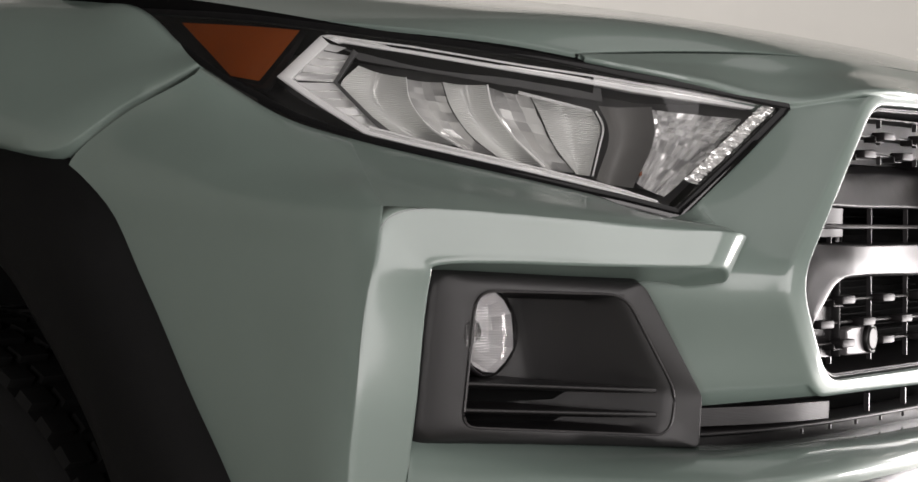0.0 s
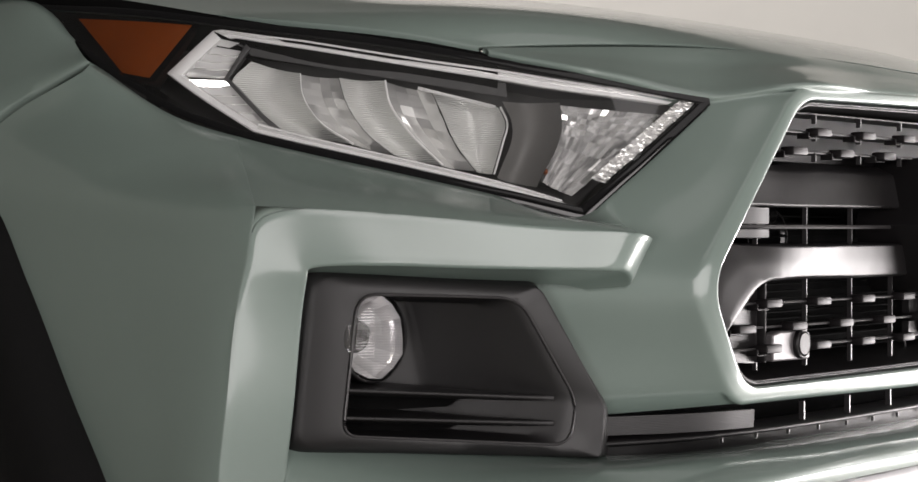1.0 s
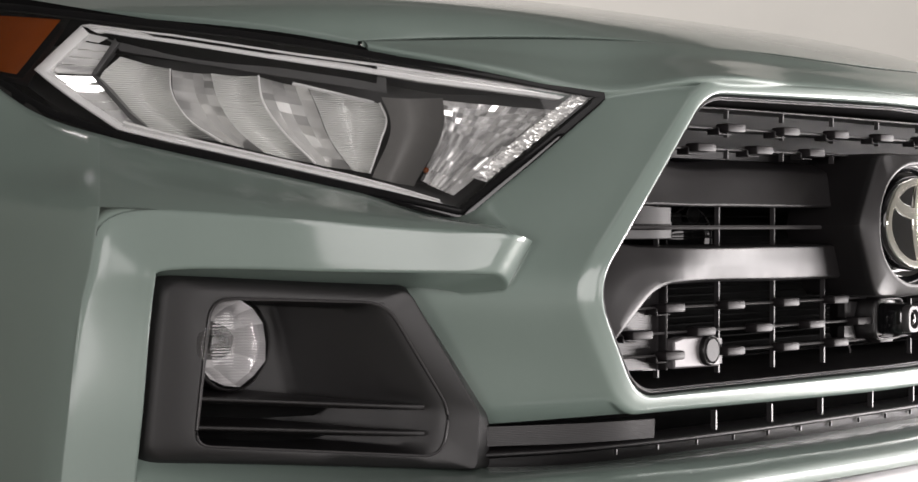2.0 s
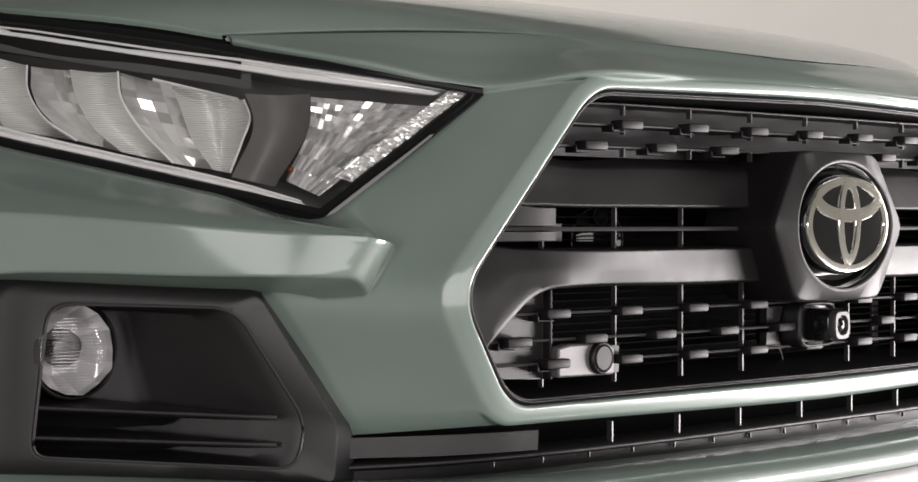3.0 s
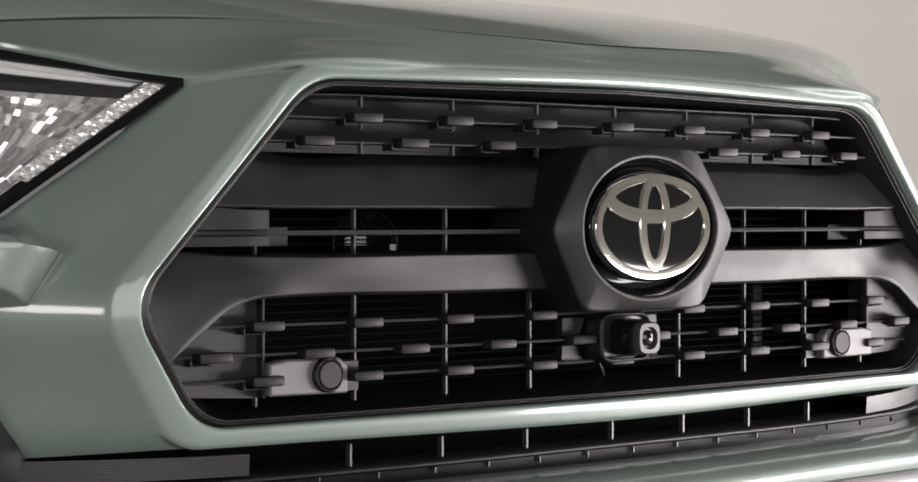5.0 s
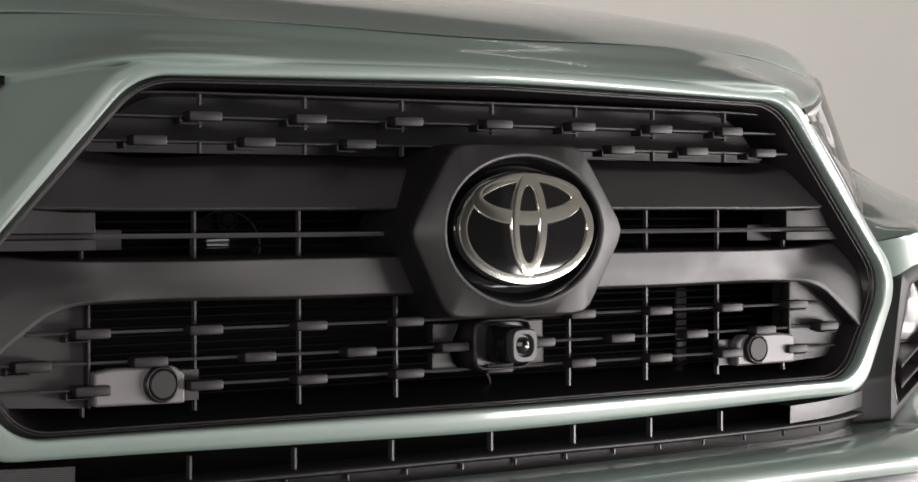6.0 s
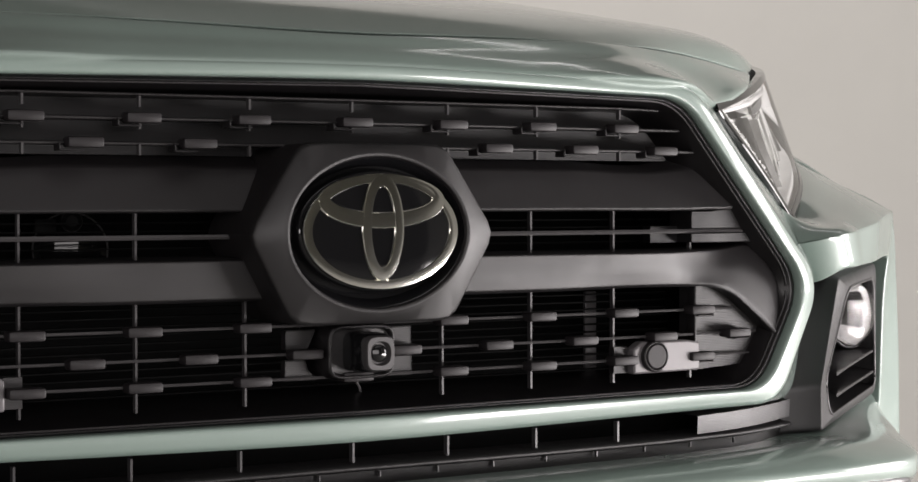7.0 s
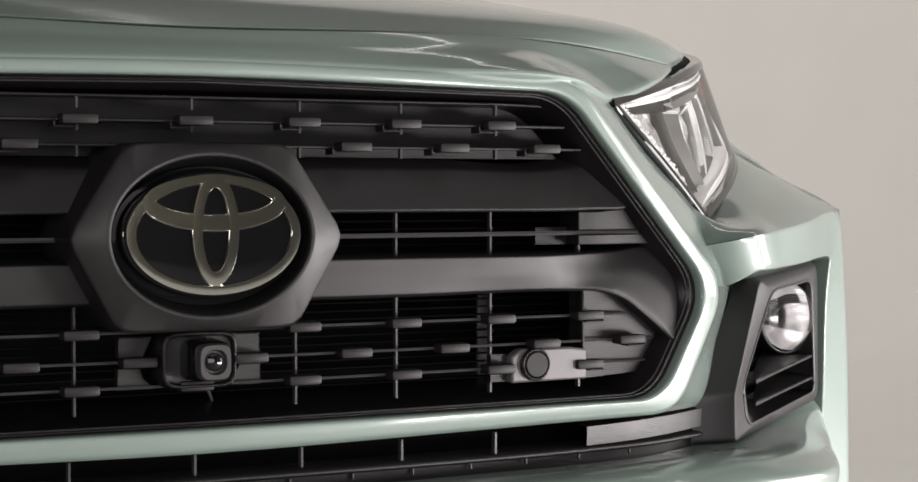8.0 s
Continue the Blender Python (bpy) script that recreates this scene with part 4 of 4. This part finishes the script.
for side in (1, -1):
    # upper bar
    low = [(0.080, 0.042, 0.838), (0.250, 0.046, 0.838), (0.400, 0.054, 0.8385), (0.440, 0.058, 0.840), (0.458, 0.060, 0.846)]
    face = [(0.080, 0.056, 0.868), (0.250, 0.060, 0.868), (0.372, 0.065, 0.868), (0.405, 0.066, 0.872), (0.420, 0.066, 0.876)]
    top = [(0.080, 0.080, 0.884), (0.250, 0.084, 0.884), (0.360, 0.088, 0.884), (0.385, 0.088, 0.890), (0.395, 0.080, 0.896)]
    lip = [Vector(a).lerp(Vector(b), 0.05) + Vector((0, -0.0015, 0)) for a, b in zip(low, face)]
    part("upper_bar", sheet([shifted(low, 0, 0.05, 0.006), shifted(low, 0, 0.004, -0.001), shifted(low, 0, 0.001, -0.0004), low, lip, face, [Vector(a).lerp(Vector(b), 0.3) + Vector((0, -0.003, 0.002)) for a, b in zip(face, top)], top], 30, 28, None, side, True), BAR, grille, "dark grey satin grille bar", 35)
    # lower bar with its drooping end, which runs into the surround
    low = [(0.060, 0.042, 0.764), (0.200, 0.044, 0.764), (0.372, 0.049, 0.7645), (0.402, 0.047, 0.7635), (0.425, 0.047, 0.757), (0.455, 0.0475, 0.737), (0.487, 0.049, 0.712)]
    top = [(0.060, 0.037, 0.7970), (0.200, 0.039, 0.7970), (0.372, 0.047, 0.7970), (0.425, 0.062, 0.7985), (0.470, 0.070, 0.8010), (0.508, 0.070, 0.785), (0.506, 0.062, 0.722)]
    m1 = [Vector(a).lerp(Vector(b), 0.06) + Vector((0, -0.002, 0)) for a, b in zip(low, top)]
    m2 = [Vector(a).lerp(Vector(b), 0.5) + Vector((0, -0.0015 - 0.003 * w, 0)) for a, b, w in zip(low, top, (0, 0, 0, 0.6, 1, 1, 0.5))]
    part("lower_bar", sheet([shifted(low, 0, 0.05, 0.004), shifted(low, 0, 0.004, -0.001), shifted(low, 0, 0.001, -0.0004), low, m1, m2, top, shifted(top, 0, 0.004, 0.0015), shifted(top, 0, 0.05, 0.003)], 48, 32, None, side, True), BAR, grille, "dark grey satin grille bar with a hooked end", 35)
    # thin outer edges where the bars meet the surround
    # paler grey than the bars: their lit edge line is put into colour
    for edge in ([(0.398, 0.0785, 0.8945), (0.430, 0.069, 0.869), (0.458, 0.0600, 0.8450)], [(0.471, 0.0690, 0.8010), (0.490, 0.0685, 0.7870), (0.5040, 0.0665, 0.7650)]):
        part("bar_lit_edge", tube([(side * x, y, z) for x, y, z in edge], 0.0011, None, 6), WIRE, grille, "thin paler edge for the lit line at the bar's end")
    # thin slat between the bars
    part("thin_slat", tube([(side * x, face_y(x) + 0.012, 0.817) for x in (0.09, 0.2, 0.3, 0.40, 0.462)], 0.0022, None, 6), WIRE, grille)
    for z0, z1, z2, x1 in ((0.8195, 0.8365, 0.8405, 0.462), (0.8060, 0.8148, 0.8148, 0.480)):
        line = [(0.384, 0.056), (0.405, 0.056), (0.430, 0.059), (x1, 0.066)]
        rows = [[(x, y + d, (za if k < 2 else zb)) for x, y in line] for k, d in ((0, 0.035), (1, 0.0), (2, 0.0), (3, 0.035)) for za, zb in ((z0, z1),)]
        rows = [[(x, y, z + (z2 - z1) * max(0, (x - 0.405) / 0.06) * (k > 1)) for x, y, z in row] for k, row in enumerate(rows)]
        bm = sheet(rows, 16, 12, None, side, True)
        box((0.0014, 0.034, z1 - z0), (side * 0.384, 0.0732, (z0 + z1) / 2), bm)
        part("ribbed_block", bm, RIBFINE, grille, "finely ribbed dark block", bevel=0.0006)
    # ribbed closed panels at the lower end and behind the upper mesh
    outline = [(0.389, 0.681), (0.455, 0.685), (0.474, 0.694), (0.490, 0.712), (0.458, 0.740), (0.428, 0.760), (0.404, 0.767), (0.389, 0.768)]
    part("end_panel", prism(outline, 0.0670, 0.082, None, side), RIBDARK, grille, "finely ribbed dark end panel")
    part("end_rib", box((0.0022, 0.012, 0.086), (side * 0.389, 0.0625, 0.7245), None, 0.0006), BAR, grille, "upright edge of the end panel")
    outline = [(0.0, 0.885), (0.404, 0.885), (0.352, 0.937), (0.335, 0.940), (0.0, 0.940)]
    part("upper_panel", prism(outline, 0.087, 0.100, None, side), RIBFINE, grille, "finely ribbed dark panel behind the upper mesh")

    part("ribbed_tab", prism([(0.350, 0.806), (0.384, 0.806), (0.384, 0.8220), (0.350, 0.8220)], 0.078, 0.09, None, side), RIBFINE, grille, "finely ribbed dark tab")
    part("ribbed_tab", prism([(0.291, 0.683), (0.307, 0.683), (0.307, 0.708), (0.291, 0.708)], 0.058, 0.066, None, side), RIBDARK, grille, "finely ribbed dark tab")

# wires, fins and clips
PITCH = 0.0975


def clip_mesh():
    bm = box((0.030, 0.016, 0.0085), (0, 0, 0), None, 0.0022)
    me = bpy.data.meshes.new("clip")
    bm.to_mesh(me)
    bm.free()
    me.materials.append(CLIPS)
    me.shade_smooth()
    me.set_sharp_from_angle(angle=radians(40))
    return me


CLIP = clip_mesh()


def tray_mesh():
    """The stepped recess that wraps the lower and outer side of a clip."""
    bm = box((0.020, 0.014, 0.0011), (-0.0095, 0.005, -0.0062))
    box((0.0011, 0.014, 0.0062), (-0.0192, 0.005, -0.0034), bm)
    me = bpy.data.meshes.new("clip_tray")
    bm.to_mesh(me)
    bm.free()
    me.materials.append(BAR)
    return me


TRAY = tray_mesh()


def clip(x, z):
    if z > 0.85 or abs(x) > 0.38:
        ob = new("clip_tray", TRAY)
        ob.parent = grille
        ob.matrix_basis = pose(x, face_y(x) + 0.006, z, 0, 0, math.degrees(math.atan(0.17 * x))) @ Matrix.Diagonal((-1 if x > 0.38 else 1, 1, 1, 1))
    ob = new("clip", CLIP)
    ob.parent = grille
    ob.matrix_basis = pose(x, face_y(x) + 0.004, z, 0, 0, math.degrees(math.atan(0.17 * x)))


for z, ks, reach in ((0.914, (0, 1, 2, 3), 0.372), (0.8937, (1.5, 2.5, 3.5), 0.395), (0.741, (1, 2, 3, 4), 0.440), (0.717, (0.5, 1.5, 2.5, 3.5, 4.5), 0.472), (0.696, (0, 1, 2, 3, 4), 0.462)):
    if z > 0.85:
        line = [Vector((x, face_y(x) + 0.008, z)) for x in np.linspace(-reach, reach, 31)]
        part("ledge", grid([[p + Vector((0, dy, dz)) for p in line] for dy, dz in ((0.048, 0.0004), (0.001, 0.0012), (0, 0.0004), (0, -0.0010), (0.001, -0.0018), (0.048, -0.0010))]), BAR, grille, "thin dark ledge", 50)
    else:
        part("wire", tube([(x, face_y(x) + 0.010, z) for x in np.linspace(-reach, reach, 25)], 0.0013, None, 6), WIRE, grille)
    for k in ks:
        for side in ((1, -1) if k else (1,)):
            clip(side * k * PITCH, z)
for k in range(0, 5):
    for side in ((1, -1) if k else (1,)):
        x = side * k * PITCH
        for z0, z1 in ((0.674, 0.766), (0.798, 0.838)) + (((0.905, 0.913), (0.884, 0.893), (0.923, 0.932)) if k < 4 else ()):
            if k == 0 and z1 < 0.9:
                continue
            y = face_y(x) + (0.016 if z1 < 0.85 else 0.006)
            part("fin", box((0.0019, 0.005, z1 - z0), (x, y + 0.0035, (z0 + z1) / 2)), WIRE, grille)

line = [Vector((x, face_y(x) + 0.010, 0.9335 - 0.03 * max(0, abs(x) - 0.31))) for x in np.linspace(-0.345, 0.345, 31)]
part("ledge", grid([[p + Vector((0, dy, dz)) for p in line] for dy, dz in ((0.048, 0.002), (0.001, 0.0012), (0, 0.0004), (0, -0.0006), (0.001, -0.0012), (0.048, -0.0010))]), BAR, grille, "thin dark ledge", 50)

# dark depth behind the openings, its shade put into near-black backing and blades
part("radiator", prism([(-0.56, 0.60), (0.56, 0.60), (0.50, 0.93), (-0.50, 0.93)], 0.22, 0.26), VOID, car, "radiator pack behind the grille, near-black for the shade there")
shutter = group_part("shutter", car, "thin shutter blades behind the grille, near-black for the shade there")
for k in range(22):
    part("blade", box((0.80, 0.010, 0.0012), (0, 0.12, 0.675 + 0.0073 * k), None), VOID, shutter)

# hexagonal mount and badge
mount = group_part("badge_mount", grille, "dark grey hexagonal badge mount")


def ring_points(shape, y, n=72):
    """Points round a closed shape in x and z, by angle."""
    out = []
    for k in range(n):
        a = 2 * math.pi * k / n
        x, z = shape(a)
        out.append((x, y(x, z) if callable(y) else y, z))
    return out


def hexagon(scale, soft=0.0):
    corners = [Vector((x * scale, (z - 0.819) * scale)) for x, z in ((0.120, 0.819), (0.070, 0.8955), (-0.070, 0.8955), (-0.120, 0.819), (-0.077, 0.743), (0.077, 0.743))]

    def shape(a):
        way = Vector((math.cos(a), math.sin(a)))
        best = 9.0
        total = 0.0
        for p, q in zip(corners, corners[1:] + corners[:1]):
            n = Vector(((q - p).y, -(q - p).x)).normalized()
            d = way.dot(n)
            if d > 0.01:
                r = p.dot(n) / d
                total += r ** -24
        r = total ** (-1 / 24)
        return r * way.x, 0.819 + r * way.y
    return shape


def oval(a0, b0, cz=0.820):
    return lambda a: (a0 * math.cos(a), cz + b0 * math.sin(a))


lean = lambda base: (lambda x, z: base + 0.05 * abs(z - 0.82) + 0.08 * x * x)
rows = [ring_points(hexagon(0.985), 0.090), ring_points(hexagon(1.0), lean(0.010)), ring_points(hexagon(1.0), lean(0.0045)), ring_points(hexagon(0.992), lean(0.0015)), ring_points(hexagon(0.970), lean(-0.0006)),
        ring_points(oval(0.0915, 0.0700), lean(-0.0050)), ring_points(oval(0.0885, 0.0668), lean(-0.0066)), ring_points(oval(0.0862, 0.0645), lean(-0.0060)), ring_points(oval(0.0850, 0.0632), lean(-0.0025))]
part("recess", grid([ring_points(oval(0.0851, 0.0633), lean(-0.0026)), ring_points(oval(0.0825, 0.0590), 0.004), ring_points(oval(0.0810, 0.0560), 0.010), ring_points(oval(0.05, 0.035), 0.012)], None, 1, True), GLOSS, mount, "gloss black recess round the badge")
part("body", grid(rows, None, 1, True), BAR, mount, "dark grey satin hexagonal frame", 30)
part("dish", turned([(1.03, 0.016), (1.03, 0.000), (1.015, -0.0030), (0.99, -0.0050), (0.95, -0.0064), (0.85, -0.0070), (0.6, -0.0077), (0.3, -0.0082), (0.02, -0.0083)], (0, 0.0, 0.8212), (0, 1, 0), 72, (0.0760, 0.0500)), GLOSS, mount, "domed gloss black badge disc", 60)


def oval_ring(name, cz, outer, inner, y, tall=0.0016):
    """A flat-faced chrome oval with bevelled sides, lying on the dome; its inner oval has a centre of its own."""
    def loop(f, off):
        pts = []
        for t in [2 * math.pi * k / 96 for k in range(96)]:
            x = (inner[0] + (outer[0] - inner[0]) * f) * math.cos(t)
            z = inner[2] + (cz - inner[2]) * f + (inner[1] + (outer[1] - inner[1]) * f) * math.sin(t)
            pts.append((x, y - 0.0082 + 0.26 * x * x + 0.58 * (z - 0.8212) ** 2 - off, z))
        return pts
    part(name, grid([loop(0, -tall), loop(0.03, tall * 0.3), loop(0.10, tall * 0.9), loop(0.5, tall), loop(0.90, tall * 0.9), loop(0.97, tall * 0.3), loop(1, -tall)], None, 1, True), CHROMEBADGE, mount, "polished chrome oval", 40)


oval_ring("badge_ring", 0.8212, (0.0752, 0.0492), (0.0660, 0.0405, 0.8212), 0.0)
oval_ring("badge_ring", 0.8248, (0.0205, 0.0457), (0.0108, 0.0330, 0.8250), -0.0004)
oval_ring("badge_ring", 0.8463, (0.0620, 0.0232), (0.0500, 0.0135, 0.8512), -0.0002)

# front camera under the badge
view = group_part("front_camera", grille, "small black parking camera with grey lens ring")
def squircle(hw, hh, y, cx, cz, power=4.5, n=40):
    out = []
    for k in range(n):
        a = 2 * math.pi * k / n
        c, d = math.cos(a), math.sin(a)
        r = (abs(c) ** power + abs(d) ** power) ** (-1 / power)
        out.append((cx + hw * r * c, y, cz + hh * r * d))
    return out


CX, CZ = 0.0015, 0.7178
part("housing", grid([squircle(0.033, 0.024, 0.085, CX, CZ, 6), squircle(0.033, 0.024, 0.034, CX, CZ, 6), squircle(0.0315, 0.0225, 0.0305, CX, CZ, 6), squircle(0.0295, 0.0205, 0.0305, CX, CZ, 6), squircle(0.0285, 0.0195, 0.035, CX, CZ, 6), squircle(0.002, 0.002, 0.037, CX, CZ)], None, 1, True), DARK, view, "satin black camera housing with a raised rim")
part("hood", tube(squircle(0.0305, 0.0215, 0.0302, CX, CZ, 6) + squircle(0.0305, 0.0215, 0.0302, CX, CZ, 6)[:1], 0.0011, None, 6), BAR, view, "thin raised rim of the housing")
part("snout", grid([squircle(0.0185, 0.0175, 0.040, 0.004, CZ, 5), squircle(0.0165, 0.0160, 0.012, 0.0036, CZ, 5), squircle(0.0150, 0.0150, 0.009, 0.0034, CZ, 5), squircle(0.002, 0.002, 0.009, 0.0034, CZ)], None, 1, True), GLOSS, view, "gloss black camera snout")
part("collar", grid([squircle(0.0142, 0.0150, 0.012, 0.0034, CZ, 4), squircle(0.0142, 0.0150, 0.0035, 0.0034, CZ, 4), squircle(0.0130, 0.0138, 0.0010, 0.0034, CZ, 4), squircle(0.0100, 0.0104, 0.0010, 0.0034, CZ, 2.4), squircle(0.0086, 0.0090, 0.0050, 0.0034, CZ, 2), squircle(0.0010, 0.0010, 0.0055, 0.0034, CZ, 2)], None, 1, True), WIRE, view, "grey lens collar")
part("lens", turned([(0.0078, -0.003), (0.0074, 0.0005), (0.005, 0.0022), (0.001, 0.0030)], (0.0034, 0.004, CZ), (0, -1, 0), 24), GLOSS, view, "dark glass lens")
for side in (1, -1):
    for foot in ([(0.034, 0.7365), (0.062, 0.7365), (0.062, 0.7205), (0.042, 0.7205)], [(0.044, 0.7110), (0.062, 0.7110), (0.063, 0.6945), (0.032, 0.6945), (0.041, 0.7020)]):
        part("ribbed_plate", prism(foot, 0.050, 0.058, None, side), RIBDARK, view, "finely ribbed plate")
        rim = [(side * x, 0.0500, z) for x, z in foot]
        part("plate_rim", tube(rim + rim[:1], 0.0008, None, 5), BAR, view)

# parking sensors on their plates
for side in (1, -1):
    sensor = group_part("parking_sensor", grille, "round grey parking sensor on a light grey plate")
    part("plate", prism([(0.308, 0.682), (0.388, 0.683), (0.388, 0.710), (0.372, 0.7125), (0.318, 0.7125), (0.308, 0.706)], 0.049, 0.062, None, side), PLATE, sensor, "light grey mounting plate", bevel=0.002)
    part("ring", turned([(0.0150, -0.010), (0.0150, 0.004), (0.0135, 0.006), (0.0125, 0.005), (0.0125, -0.002)], (side * 0.331, 0.049, 0.6985), (0, -1, 0), 28), DARK, sensor, "black rubber ring")
    part("face", turned([(0.0120, -0.008), (0.0120, 0.005), (0.0108, 0.0065), (0.001, 0.0065)], (side * 0.331, 0.049, 0.6985), (0, -1, 0), 28), CLIPS, sensor, "dark grey sensor face")

# horn behind the slot and a bracket
horn = group_part("horn", car, "glossy black disc horn behind the grille")
part("disc", turned([(0.030, -0.018), (0.033, -0.004), (0.031, 0.002), (0.026, 0.000), (0.020, 0.004), (0.002, 0.006)], (-0.215, 0.150, 0.8060), (-0.25, -1, 0), 40), GLOSS, horn, "gloss black horn disc")
face = Vector((-0.25, -1, 0)).to_track_quat("Z", "Y").to_matrix()
for centre, r, thick in (((-0.215, 0.150, 0.8060), 0.0315, 0.0010), ((-0.2155, 0.145, 0.8300), 0.0085, 0.0008)):
    loop = [Vector(centre) + face @ Vector((r * math.cos(a), r * math.sin(a), 0.004)) for a in [2 * math.pi * k / 40 for k in range(41)]]
    part("rim", tube(loop, thick * 0.8, None, 8), WIRE, horn, "grey metal rim")
part("nut", turned([(0.0095, -0.012), (0.0095, 0.004), (0.005, 0.007), (0.001, 0.007)], (-0.2155, 0.145, 0.8300), (-0.25, -1, 0), 20), CLAD, horn, "black nut")
part("stay", box((0.020, 0.006, 0.012), (-0.237, 0.150, 0.826), None, 0.002), CLAD, horn, "black metal stay")
part("bracket", box((0.014, 0.004, 0.080), (0.352, 0.180, 0.715), None, 0.001), PLATE, car, "dull grey metal bracket behind the grille")

part("cable_tie", tube([(0.034, 0.10, 0.688), (0.037, 0.098, 0.680), (0.041, 0.10, 0.670)], 0.0011, None, 5), PLATE, car, "thin grey cable tie end")

# ---- lower intake ----
intake = group_part("lower_intake", car, "black lower intake with upright fins")
back = [(0, 0.11, 0.65), (0.30, 0.13, 0.65), (0.48, 0.16, 0.65), (0.60, 0.19, 0.65)]
lipl = [(0, 0.042, 0.6165), (0.25, 0.050, 0.6155), (0.40, 0.067, 0.6145), (0.50, 0.092, 0.6135), (0.575, 0.126, 0.613)]
for side in (1, -1):
    part("cavity", sheet([back, shifted(back, 0, 0, -0.07)], 20, 4, None, side), VOID, intake, "black cavity")
    rows = [shifted(lipl, 0, 0.05, 0.002), shifted(lipl, 0, 0.003, 0.002), lipl, shifted(lipl, 0, 0.0, -0.002), shifted(lipl, 0, 0.004, -0.0035), shifted(lipl, 0, 0.05, -0.004)]
    part("silver_lip", sheet(rows, 30, 10, None, side), BAR, intake, "dark satin lip")
    l2 = shifted(lipl, 0, 0.010, -0.005)
    part("lower_mesh", sheet([l2, shifted(l2, 0, 0.004, -0.016), shifted(l2, 0, 0.03, -0.03)], 30, 6, None, side), DARK, intake, "satin black lower band")
    blk = [(0.398, 0.064, 0.636), (0.45, 0.075, 0.6365), (0.51, 0.096, 0.637), (0.575, 0.127, 0.638)]
    part("ribbed_end", sheet([shifted(blk, 0, 0.03, 0.0), blk, shifted(blk, 0, 0.001, -0.018), shifted(blk, 0, 0.03, -0.019)], 16, 12, None, side, True), RIBDARK, intake, "finely ribbed end block")
    for k in range(0, 4):
        x = 0.0975 * k + 0.005
        if k == 0 and side < 0:
            continue
        part("fin", box((0.0020, 0.006, 0.022), (side * x, 0.055 + 0.09 * x * x, 0.626)), WIRE, intake)
    for k in range(0, 8):
        x = 0.06 * k + 0.03
        part("tooth", box((0.0014, 0.003, 0.005), (side * x, 0.050 + 0.11 * x * x, 0.6085)), WIRE, intake)

# grey guard below the lower bar
for side in (1, -1):
    top = [(0, -0.022, 0.566), (0.30, -0.016, 0.567), (0.560, 0.002, 0.565), (0.655, 0.038, 0.560), (0.69, 0.08, 0.55)]
    part("lower_guard", sheet([shifted(top, 0, 0.02, 0.004), shifted(top, 0, -0.004, 0.0), shifted(top, 0, -0.006, -0.01), shifted(top, 0, 0.03, -0.12), shifted(top, 0, 0.12, -0.22)], 30, 16, None, side), SKID, car, "grey lower bumper guard")
